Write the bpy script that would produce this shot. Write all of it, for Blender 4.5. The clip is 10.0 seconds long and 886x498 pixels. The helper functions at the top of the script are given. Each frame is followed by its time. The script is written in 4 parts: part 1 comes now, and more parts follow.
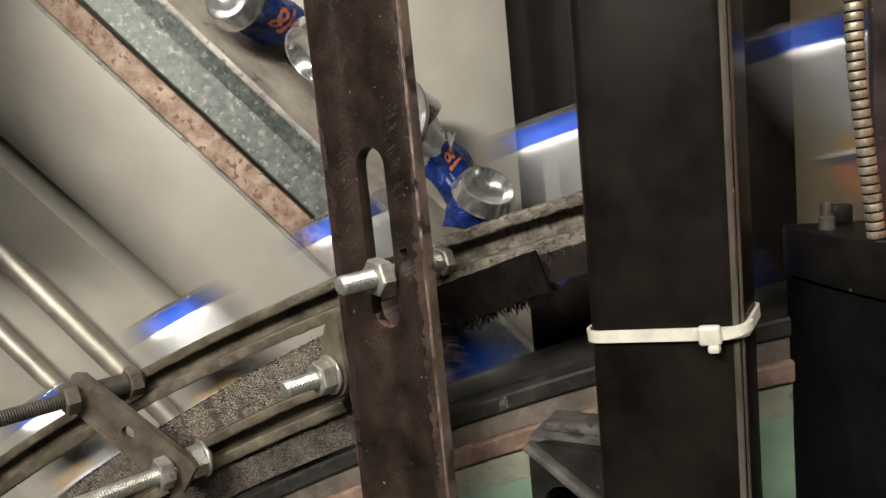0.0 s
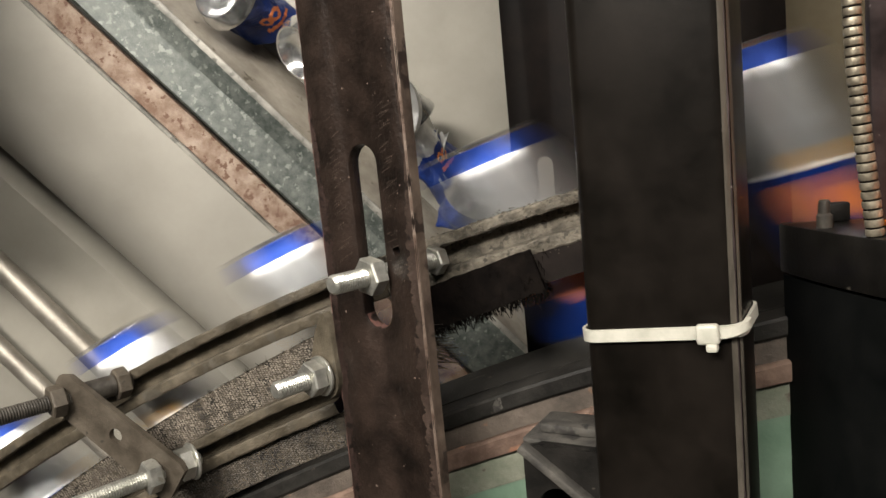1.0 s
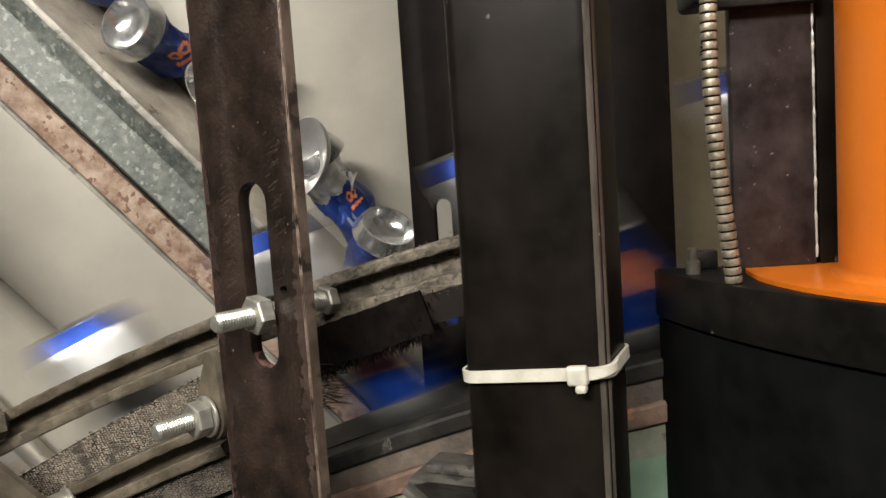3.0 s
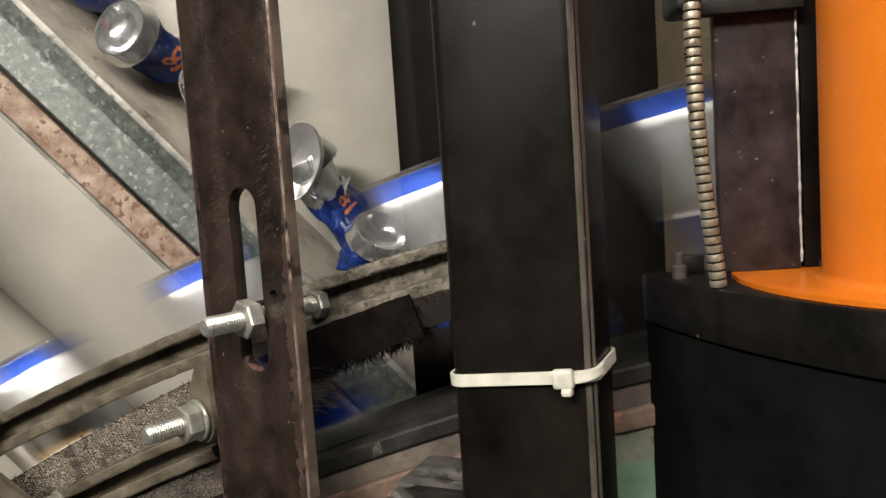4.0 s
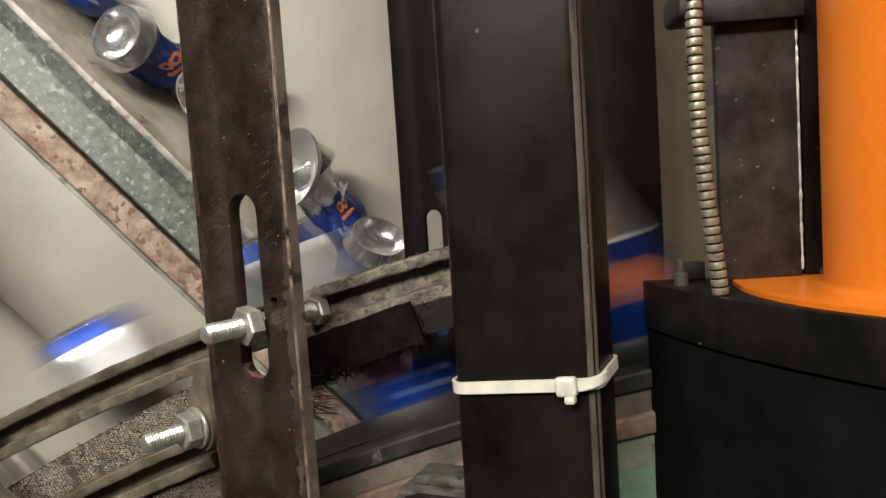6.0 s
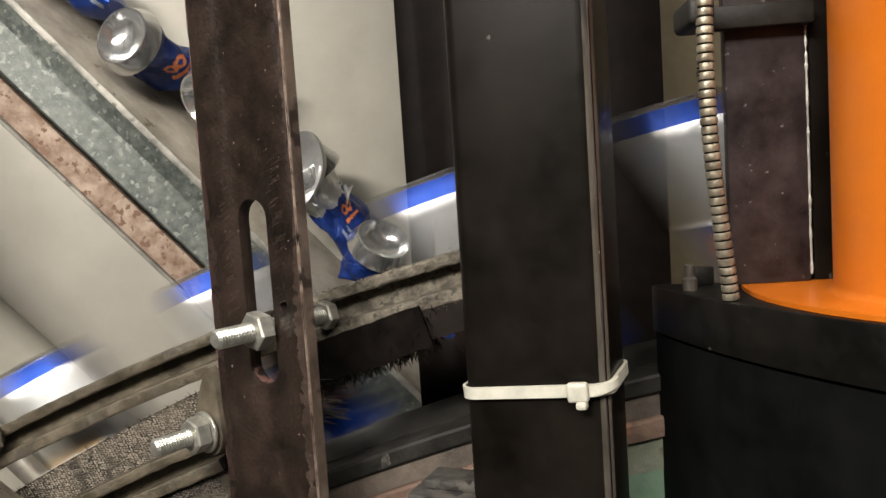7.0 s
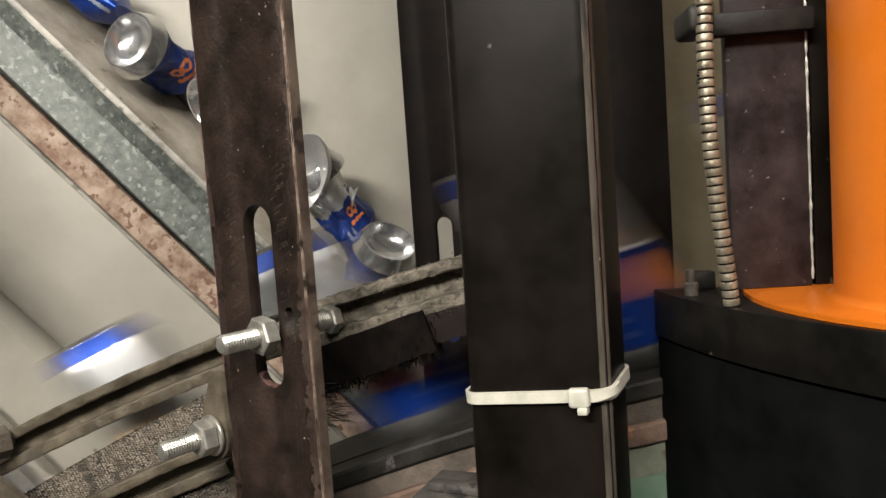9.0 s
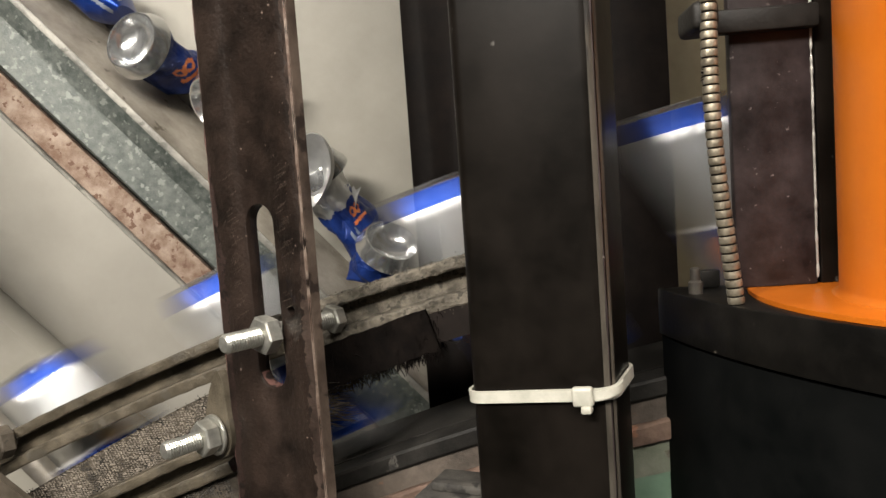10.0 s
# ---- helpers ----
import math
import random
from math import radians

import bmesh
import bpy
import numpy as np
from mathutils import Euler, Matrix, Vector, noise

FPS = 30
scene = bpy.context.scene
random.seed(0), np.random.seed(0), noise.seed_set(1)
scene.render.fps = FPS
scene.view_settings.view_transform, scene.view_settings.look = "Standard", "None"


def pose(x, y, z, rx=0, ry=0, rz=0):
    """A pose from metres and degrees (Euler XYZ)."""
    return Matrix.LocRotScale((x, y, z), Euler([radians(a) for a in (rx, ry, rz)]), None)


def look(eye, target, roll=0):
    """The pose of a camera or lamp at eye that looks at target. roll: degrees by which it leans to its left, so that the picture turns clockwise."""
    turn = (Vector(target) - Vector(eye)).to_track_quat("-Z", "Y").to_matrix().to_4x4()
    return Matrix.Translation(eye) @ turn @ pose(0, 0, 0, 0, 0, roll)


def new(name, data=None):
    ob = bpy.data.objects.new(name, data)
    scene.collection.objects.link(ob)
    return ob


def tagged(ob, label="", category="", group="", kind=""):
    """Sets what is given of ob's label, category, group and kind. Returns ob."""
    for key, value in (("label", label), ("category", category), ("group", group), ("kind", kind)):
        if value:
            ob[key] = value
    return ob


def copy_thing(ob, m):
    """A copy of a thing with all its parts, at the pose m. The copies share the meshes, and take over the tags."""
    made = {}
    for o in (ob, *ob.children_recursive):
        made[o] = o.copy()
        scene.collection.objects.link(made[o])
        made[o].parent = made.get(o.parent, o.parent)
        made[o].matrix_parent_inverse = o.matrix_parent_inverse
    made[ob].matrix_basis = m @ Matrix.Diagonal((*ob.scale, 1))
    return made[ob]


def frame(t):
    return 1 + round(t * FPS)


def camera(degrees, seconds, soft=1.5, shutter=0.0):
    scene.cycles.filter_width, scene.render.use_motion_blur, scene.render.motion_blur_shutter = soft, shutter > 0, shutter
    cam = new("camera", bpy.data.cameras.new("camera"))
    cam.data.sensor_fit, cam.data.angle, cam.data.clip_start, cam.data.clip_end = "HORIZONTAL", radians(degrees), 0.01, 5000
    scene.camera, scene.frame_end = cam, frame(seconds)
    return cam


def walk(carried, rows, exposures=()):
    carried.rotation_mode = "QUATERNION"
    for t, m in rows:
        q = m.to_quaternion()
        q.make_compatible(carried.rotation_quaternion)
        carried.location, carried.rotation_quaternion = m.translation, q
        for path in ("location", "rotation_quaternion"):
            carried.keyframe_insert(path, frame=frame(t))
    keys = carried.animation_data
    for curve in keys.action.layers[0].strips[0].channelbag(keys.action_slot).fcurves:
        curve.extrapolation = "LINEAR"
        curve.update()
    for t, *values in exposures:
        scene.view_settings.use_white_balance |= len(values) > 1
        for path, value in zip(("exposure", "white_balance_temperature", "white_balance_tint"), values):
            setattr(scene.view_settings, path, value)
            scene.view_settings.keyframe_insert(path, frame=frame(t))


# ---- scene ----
cam = camera(61.5, 10.0, shutter=1.02)
# the camera reads its rows from top to bottom, so fast cans lean in the picture
scene.cycles.rolling_shutter_type, scene.cycles.rolling_shutter_duration = "TOP", 0.276
PATH = [
    (0, (0.007, 0.0, 1.202), (-0.031, 1.98, 0.927), -5.7),
    (0.5, (0.007, 0.002, 1.201), (-0.015, 1.983, 0.928), -5.7),
    (1, (0.006, 0.005, 1.199), (-0.01, 1.987, 0.931), -5.6),
    (1.5, (0.009, 0.004, 1.2), (0.039, 1.986, 0.94), -5.1),
    (2, (0.013, 0.002, 1.2), (0.138, 1.986, 0.979), -4.3),
    (2.5, (0.02, 0.001, 1.199), (0.189, 1.984, 1.003), -4.0),
    (4, (0.03, -0.003, 1.199), (0.221, 1.98, 1.028), -3.9),
    (4.5, (0.03, -0.004, 1.2), (0.22, 1.98, 1.027), -4.0),
    (5, (0.028, -0.002, 1.2), (0.225, 1.981, 1.035), -3.9),
    (5.5, (0.028, -0.002, 1.199), (0.233, 1.981, 1.041), -3.8),
    (7, (0.021, -0.002, 1.203), (0.234, 1.98, 1.044), -3.8),
    (7.5, (0.023, -0.003, 1.202), (0.228, 1.98, 1.044), -3.8),
    (8, (0.024, -0.003, 1.204), (0.223, 1.981, 1.042), -4.0),
    (8.5, (0.024, -0.005, 1.206), (0.22, 1.979, 1.044), -3.9),
    (9, (0.023, -0.005, 1.207), (0.217, 1.978, 1.043), -4.0),
    (9.5, (0.021, -0.005, 1.206), (0.214, 1.98, 1.044), -4.1),
    (10, (0.023, -0.004, 1.206), (0.209, 1.98, 1.044), -4.1),
]
walk(cam, [(t, look(eye, target, roll)) for t, eye, target, roll in PATH])

# ---- light and world ----
world = bpy.data.worlds.new("hall")
scene.world = world
world.use_nodes = True
world.node_tree.nodes["Background"].inputs[0].default_value = (0.9, 0.95, 1.0, 1)
world.node_tree.nodes["Background"].inputs[1].default_value = 0.05
scene.view_settings.exposure = 0.13


def area(name, eye, target, w, h, watts, colour):
    d = bpy.data.lights.new(name, "AREA")
    d.shape, d.size, d.size_y, d.energy, d.color = "RECTANGLE", w, h, watts, colour
    ob = new(name, d)
    ob.matrix_world = look(eye, target)
    return ob


LAMPS = [((-0.60, -0.47, 1.86), (-0.02, 0.45, 1.12), 0.62, 0.14, 23.5), ((0.66, -0.48, 2.15), (0.16, 0.36, 1.12), 0.10, 0.70, 5.0),
         ((-0.02, -0.66, 2.06), (0.05, 0.42, 1.06), 0.90, 0.30, 12.0)]
for eye, target, w, h, watts in LAMPS:
    area("tube_lamp", eye, target, w, h, watts, (1.0, 0.942, 0.855))

# ---- materials ----


def mat(name, a, b, rough=0.5, metal=0.0, scale=40.0, bump=0.2, fine=400.0, spots=None, spot_scale=150.0, spot_at=0.62, spec=0.5, rough_var=0.15, stretch=(1, 1, 1)):
    """A worn surface: two colours mixed by coarse noise, fine grain in the relief, optional spots of a third colour."""
    m = bpy.data.materials.new(name)
    m.use_nodes = True
    nt = m.node_tree
    n, l = nt.nodes, nt.links
    p = n["Principled BSDF"]
    tc = n.new("ShaderNodeTexCoord")
    mp = n.new("ShaderNodeMapping")
    mp.inputs["Scale"].default_value = stretch
    l.new(tc.outputs["Object"], mp.inputs[0])
    c = n.new("ShaderNodeTexNoise")
    c.inputs["Scale"].default_value, c.inputs["Detail"].default_value, c.inputs["Roughness"].default_value = scale, 8, 0.65
    f = n.new("ShaderNodeTexNoise")
    f.inputs["Scale"].default_value, f.inputs["Detail"].default_value = fine, 4
    for x in (c, f):
        l.new(mp.outputs[0], x.inputs["Vector"])
    r = n.new("ShaderNodeValToRGB")
    r.color_ramp.elements[0].position, r.color_ramp.elements[1].position = 0.36, 0.66
    r.color_ramp.elements[0].color, r.color_ramp.elements[1].color = (*a, 1), (*b, 1)
    l.new(c.outputs["Fac"], r.inputs[0])
    col = r.outputs[0]
    if spots:
        s = n.new("ShaderNodeTexNoise")
        s.inputs["Scale"].default_value, s.inputs["Detail"].default_value = spot_scale, 5
        l.new(mp.outputs[0], s.inputs["Vector"])
        k = n.new("ShaderNodeValToRGB")
        k.color_ramp.elements[0].position, k.color_ramp.elements[1].position = spot_at, spot_at + 0.05
        l.new(s.outputs["Fac"], k.inputs[0])
        mx = n.new("ShaderNodeMix")
        mx.data_type = "RGBA"
        l.new(k.outputs[0], mx.inputs[0])
        l.new(col, mx.inputs[6])
        mx.inputs[7].default_value = (*spots, 1)
        col = mx.outputs[2]
    l.new(col, p.inputs["Base Color"])
    mr = n.new("ShaderNodeMapRange")
    mr.inputs[3].default_value, mr.inputs[4].default_value = max(0.03, rough - rough_var), min(1, rough + rough_var)
    l.new(c.outputs["Fac"], mr.inputs[0])
    l.new(mr.outputs[0], p.inputs["Roughness"])
    p.inputs["Metallic"].default_value = metal
    p.inputs["Specular IOR Level"].default_value = spec
    if bump:
        mxh = n.new("ShaderNodeMath")
        mxh.operation = "MULTIPLY_ADD"
        l.new(c.outputs["Fac"], mxh.inputs[0])
        mxh.inputs[1].default_value = 1.5
        l.new(f.outputs["Fac"], mxh.inputs[2])
        bp = n.new("ShaderNodeBump")
        bp.inputs["Strength"].default_value, bp.inputs["Distance"].default_value = bump, 0.0008
        l.new(mxh.outputs[0], bp.inputs["Height"])
        l.new(bp.outputs[0], p.inputs["Normal"])
    return m


def glow(name, colour, strength):
    m = bpy.data.materials.new(name)
    m.use_nodes = True
    p = m.node_tree.nodes["Principled BSDF"]
    p.inputs["Emission Color"].default_value, p.inputs["Emission Strength"].default_value = (*colour, 1), strength
    return m


M_POST = mat("brown_paint_worn", (0.0055, 0.0038, 0.0030), (0.026, 0.0165, 0.0125), 0.36, 0.0, 36, 0.5, 420, (0.20, 0.15, 0.125), 210, 0.70, spec=0.4)
M_LITSIDE = mat("lit_brown_side", (0.05, 0.034, 0.026), (0.15, 0.11, 0.085), 0.5, 0.1, 40, 0.4, 500, (0.03, 0.02, 0.016), 90, 0.58)
M_MILL = mat("milled_marks", (0.03, 0.021, 0.016), (0.085, 0.06, 0.047), 0.45, 0.1, 60, 0.1)
M_CHIP = mat("chipped_primer", (0.038, 0.025, 0.020), (0.12, 0.083, 0.066), 0.5, 0.1, 70, 0.4, 500, (0.02, 0.013, 0.010), 150, 0.58)
M_REDEDGE = mat("red_primer_edge", (0.07, 0.032, 0.027), (0.15, 0.075, 0.062), 0.55, 0.0, 60, 0.5, 500, (0.02, 0.012, 0.01), 120, 0.56)
M_PRIMER = mat("thin_primer", (0.026, 0.0155, 0.0125), (0.075, 0.047, 0.039), 0.5, 0.0, 70, 0.4, 500, (0.015, 0.010, 0.008), 130, 0.57)
M_EDGE = mat("rubbed_edge", (0.10, 0.06, 0.045), (0.28, 0.22, 0.18), 0.4, 0.4, 90, 0.3)
M_TUBE = mat("black_enamel", (0.0024, 0.0020, 0.0015), (0.0100, 0.0078, 0.0062), 0.36, 0.0, 16, 0.06, 300, (0.10, 0.095, 0.085), 120, 0.715, spec=0.12)
M_TUBESHINE = mat("tube_shine", (0.026, 0.023, 0.019), (0.115, 0.10, 0.080), 0.42, 0.1, 45, 0.3, 500, (0.02, 0.018, 0.016), 80, 0.6, stretch=(1, 1, 0.25))
M_BACKPOST = mat("back_post_paint", (0.006, 0.0045, 0.004), (0.016, 0.0115, 0.0095), 0.6, 0.0, 40, 0.1, 500, (0.3, 0.28, 0.25), 330, 0.76, spec=0.14)
M_RAIL = mat("grimy_rail", (0.036, 0.029, 0.019), (0.128, 0.106, 0.075), 0.55, 0.2, 40, 0.6, 700, (0.085, 0.074, 0.057), 90, 0.60)
M_CAKED = mat("caked_rail", (0.055, 0.047, 0.035), (0.20, 0.175, 0.137), 0.75, 0.1, 120, 1.0, 700, (0.05, 0.043, 0.033), 230, 0.57)
M_GROOVE = mat("rail_groove", (0.030, 0.024, 0.017), (0.11, 0.09, 0.065), 0.7, 0.1, 60, 0.6, 700, (0.02, 0.017, 0.013), 200, 0.56)
M_WEAVE = mat("woven_strip", (0.075, 0.062, 0.048), (0.25, 0.215, 0.175), 0.75, 0.0, 220, 0.6, 900, (0.03, 0.025, 0.02), 90, 0.62)
M_WEAVEDARK = mat("oily_woven_strip", (0.025, 0.021, 0.017), (0.13, 0.11, 0.088), 0.6, 0.0, 120, 0.6, 900, (0.02, 0.016, 0.013), 60, 0.54)
M_DUSTY = mat("dusty_black", (0.022, 0.020, 0.018), (0.085, 0.078, 0.067), 0.75, 0.0, 60, 0.5, 500, (0.02, 0.018, 0.016), 90, 0.56)
M_ZINC = mat("zinc_bolt", (0.36, 0.355, 0.32), (0.58, 0.57, 0.52), 0.34, 0.8, 120, 0.2, 500, (0.3, 0.29, 0.24), 160, 0.68)
M_OLDBOLT = mat("dull_bolt", (0.026, 0.022, 0.018), (0.075, 0.066, 0.054), 0.58, 0.2, 120, 0.3)
M_LINK = mat("link_plate", (0.05, 0.040, 0.029), (0.115, 0.095, 0.072), 0.55, 0.2, 60, 0.4, 500, (0.04, 0.033, 0.026), 120, 0.64)
M_GALV = mat("galvanised", (0.040, 0.049, 0.044), (0.118, 0.128, 0.115), 0.5, 0.25, 110, 0.2, 500, (0.165, 0.177, 0.16), 170, 0.58)
M_GALVEDGE = mat("galvanised_edge", (0.30, 0.29, 0.26), (0.62, 0.61, 0.56), 0.4, 0.5, 60, 0.2)
M_LIPEDGE = mat("rubbed_lip_edge", (0.10, 0.097, 0.085), (0.32, 0.305, 0.27), 0.5, 0.2, 30, 0.3, 500, (0.12, 0.115, 0.10), 90, 0.60)
M_RUST = mat("rusty_strip", (0.16, 0.095, 0.062), (0.37, 0.29, 0.23), 0.8, 0.0, 60, 0.7, 600, (0.14, 0.078, 0.052), 150, 0.58)
M_SHEET = mat("steel_sheet", (0.245, 0.230, 0.196), (0.325, 0.306, 0.262), 0.55, 0.12, 6, 0.05, 500, (0.25, 0.23, 0.19), 60, 0.72, stretch=(1, 1, 1))
M_PANEL = mat("grey_panel", (0.29, 0.273, 0.238), (0.37, 0.35, 0.308), 0.45, 0.25, 5, 0.05, 500, (0.18, 0.165, 0.14), 55, 0.74)
M_LEDGE = mat("dirty_ledge", (0.26, 0.23, 0.185), (0.46, 0.42, 0.355), 0.6, 0.1, 25, 0.25, 500, (0.14, 0.12, 0.09), 70, 0.68)
M_PIPE = mat("bright_pipe", (0.27, 0.245, 0.21), (0.40, 0.37, 0.32), 0.46, 0.7, 40, 0.05)
M_GREEN = mat("green_paint", (0.125, 0.20, 0.14), (0.185, 0.275, 0.20), 0.5, 0.0, 30, 0.2, 500, (0.12, 0.13, 0.09), 60, 0.72)
M_DUSTGREEN = mat("dusty_green", (0.13, 0.145, 0.105), (0.22, 0.225, 0.175), 0.85, 0.0, 60, 0.4, 500, (0.09, 0.075, 0.055), 110, 0.62)
M_BEAM = mat("brown_beam", (0.05, 0.040, 0.032), (0.125, 0.10, 0.08), 0.7, 0.0, 50, 0.5, 600, (0.17, 0.10, 0.065), 90, 0.66)
M_RUSTBEAM = mat("rusty_beam", (0.09, 0.055, 0.04), (0.21, 0.14, 0.105), 0.8, 0.0, 60, 0.6, 600, (0.26, 0.13, 0.08), 110, 0.62)
M_BED = mat("dark_wear_strip", (0.008, 0.0074, 0.0066), (0.026, 0.024, 0.021), 0.6, 0.0, 60, 0.35, 600, (0.12, 0.10, 0.08), 130, 0.68, spec=0.2)
M_BLACK = mat("black_casting", (0.006, 0.0056, 0.005), (0.018, 0.016, 0.014), 0.5, 0.0, 60, 0.3, 500, (0.14, 0.125, 0.10), 100, 0.70, spec=0.25)
M_DRUM = mat("black_drum", (0.0025, 0.003, 0.003), (0.006, 0.0062, 0.006), 0.6, 0.0, 30, 0.08, 500, spec=0.04)
M_TOPPLATE = mat("black_top_plate", (0.0032, 0.0030, 0.0027), (0.0090, 0.0080, 0.0068), 0.36, 0.0, 40, 0.12, 400, (0.07, 0.062, 0.05), 130, 0.72, spec=0.22)
M_PLUM = mat("plum_paint", (0.011, 0.0078, 0.0078), (0.046, 0.034, 0.034), 0.42, 0.0, 42, 0.2, 300, (0.15, 0.13, 0.125), 260, 0.665, spec=0.35)
M_ORANGE = mat("orange_enamel", (0.44, 0.108, 0.006), (0.50, 0.130, 0.009), 0.34, 0.0, 20, 0.06, 400)
M_TIE = mat("nylon_tie", (0.38, 0.37, 0.315), (0.50, 0.485, 0.42), 0.42, 0.0, 90, 0.1)
M_BRISTLE = mat("black_bristle", (0.0025, 0.002, 0.0018), (0.008, 0.006, 0.005), 0.9, 0.0, 90, 0.6, spec=0.05)
M_HAIR = mat("stiff_hair", (0.015, 0.012, 0.010), (0.085, 0.072, 0.06), 0.6, 0.0, 90, 0.2, spec=0.3)
M_CONDUIT = mat("steel_conduit", (0.20, 0.172, 0.128), (0.41, 0.365, 0.28), 0.42, 0.75, 150, 0.15, 500, (0.12, 0.10, 0.07), 200, 0.66)
M_ALU = mat("can_aluminium", (0.70, 0.71, 0.71), (0.84, 0.85, 0.85), 0.20, 0.92, 60, 0.03)
M_BAREALU = mat("dull_aluminium", (0.50, 0.50, 0.49), (0.66, 0.66, 0.65), 0.36, 0.75, 40, 0.06)
M_SILVER = mat("can_silver_print", (0.56, 0.575, 0.58), (0.66, 0.675, 0.68), 0.33, 0.86, 60, 0.02)
M_BLUE = mat("can_blue_print", (0.007, 0.036, 0.23), (0.012, 0.055, 0.33), 0.34, 0.60, 50, 0.02)
M_NAVY = mat("crushed_can_print", (0.007, 0.018, 0.10), (0.013, 0.045, 0.24), 0.38, 0.3, 30, 0.1, 300, (0.10, 0.12, 0.17), 140, 0.70)
M_PALE = mat("pale_blue_print_sheen", (0.24, 0.28, 0.36), (0.36, 0.40, 0.48), 0.4, 0.3, 80, 0.02)
M_LETTER = mat("pale_lettering", (0.34, 0.42, 0.58), (0.46, 0.53, 0.68), 0.35, 0.3, 80, 0.02)
M_ORPRINT = mat("can_orange_print", (0.60, 0.16, 0.05), (0.72, 0.24, 0.08), 0.35, 0.2, 80, 0.02)
M_YELLOW = mat("can_yellow_print", (0.60, 0.32, 0.04), (0.70, 0.40, 0.06), 0.35, 0.2, 80, 0.02)
M_WHITE = mat("can_white_print", (0.75, 0.76, 0.78), (0.85, 0.86, 0.88), 0.35, 0.1, 80, 0.02)
M_OLIVE = mat("olive_brown_paint", (0.135, 0.108, 0.066), (0.20, 0.165, 0.105), 0.6, 0.0, 14, 0.08, 300, (0.08, 0.06, 0.04), 70, 0.70, spec=0.3)
M_CONC = mat("concrete_floor", (0.18, 0.175, 0.165), (0.28, 0.27, 0.25), 0.8, 0.0, 6, 0.3, 90)
M_HALL = mat("hall_wall", (0.34, 0.34, 0.32), (0.42, 0.41, 0.39), 0.8, 0.0, 3, 0.1, 60)
M_LIGHT = glow("lamp_diffuser", (1.0, 0.95, 0.87), 6.0)

# ---- mesh helpers ----


def joined(name, bm, material, parent=None, label="", smooth=True, angle=40):
    me = bpy.data.meshes.new(name)
    bmesh.ops.recalc_face_normals(bm, faces=bm.faces)
    for e in bm.edges:
        if len(e.link_faces) == 2 and e.calc_face_angle(0) > radians(angle):
            e.smooth = False
    for f in bm.faces:
        f.smooth = smooth
    bm.to_mesh(me)
    bm.free()
    me.materials.append(material)
    ob = new(name, me)
    if parent:
        ob.parent = parent
    if label:
        ob["label"] = label
    return ob


part = joined


def thing(name, label, category, m=None, group="", kind=""):
    ob = new(name)
    ob.empty_display_size = 0.02
    if m is not None:
        ob.matrix_world = m
    return tagged(ob, label, category, group, kind)


def box(bm, lo, hi, bevel=0.0, seg=2, m=None):
    r = bmesh.ops.create_cube(bm, size=1)
    size = [b - a for a, b in zip(lo, hi)]
    mid = [(a + b) / 2 for a, b in zip(lo, hi)]
    bmesh.ops.transform(bm, verts=r["verts"], matrix=Matrix.Translation(mid) @ Matrix.Diagonal((*size, 1)))
    vs = r["verts"]
    if bevel:
        es = list({e for v in vs for e in v.link_edges})
        q = bmesh.ops.bevel(bm, geom=es, offset=bevel, segments=seg, profile=0.5, affect="EDGES")
        vs = list({v for f in q["faces"] for v in f.verts} | {v for v in vs if v.is_valid})
    if m is not None:
        bmesh.ops.transform(bm, verts=vs, matrix=m)
    return vs


def lathe(bm, profile, seg=32, m=None, cap=True):
    """Revolves (radius, z) pairs round z."""
    rings = []
    for r, z in profile:
        rings.append([bm.verts.new((r * math.cos(2 * math.pi * i / seg), r * math.sin(2 * math.pi * i / seg), z)) for i in range(seg)])
    for a, b in zip(rings, rings[1:]):
        for i in range(seg):
            bm.faces.new((a[i], a[(i + 1) % seg], b[(i + 1) % seg], b[i]))
    if cap:
        for ring in (rings[0], rings[-1]):
            bm.faces.new(ring)
    if m is not None:
        bmesh.ops.transform(bm, verts=[v for ring in rings for v in ring], matrix=m)


def prism(bm, outline, z0, z1, holes=(), m=None):
    """A plate with straight sides from a closed outline in x, y; holes are closed outlines too."""
    made = []
    loops = []
    for pts in (outline, *holes):
        vs = [bm.verts.new((x, y, z0)) for x, y in pts]
        made += vs
        loops.append(vs)
    edges = []
    for vs in loops:
        edges += [bm.edges.new((vs[i], vs[(i + 1) % len(vs)])) for i in range(len(vs))]
    if holes:
        faces = [g for g in bmesh.ops.triangle_fill(bm, edges=edges, use_beauty=True)["geom"] if isinstance(g, bmesh.types.BMFace)]
    else:
        faces = [bm.faces.new(loops[0])]
    ex = bmesh.ops.extrude_face_region(bm, geom=faces)
    top = [g for g in ex["geom"] if isinstance(g, bmesh.types.BMVert)]
    bmesh.ops.translate(bm, verts=top, vec=(0, 0, z1 - z0))
    made += top
    if m is not None:
        bmesh.ops.transform(bm, verts=made, matrix=m)


def ring_pts(cx, cy, r, n=24, a0=0.0, a1=360.0):
    k = n if a1 - a0 >= 360 else n - 1
    return [(cx + r * math.cos(radians(a0 + (a1 - a0) * i / k)), cy + r * math.sin(radians(a0 + (a1 - a0) * i / k))) for i in range(n)]


def stadium(cx, y0, y1, r, n=12):
    return ring_pts(cx, y1 - r, r, n, 0, 180) + ring_pts(cx, y0 + r, r, n, 180, 360)


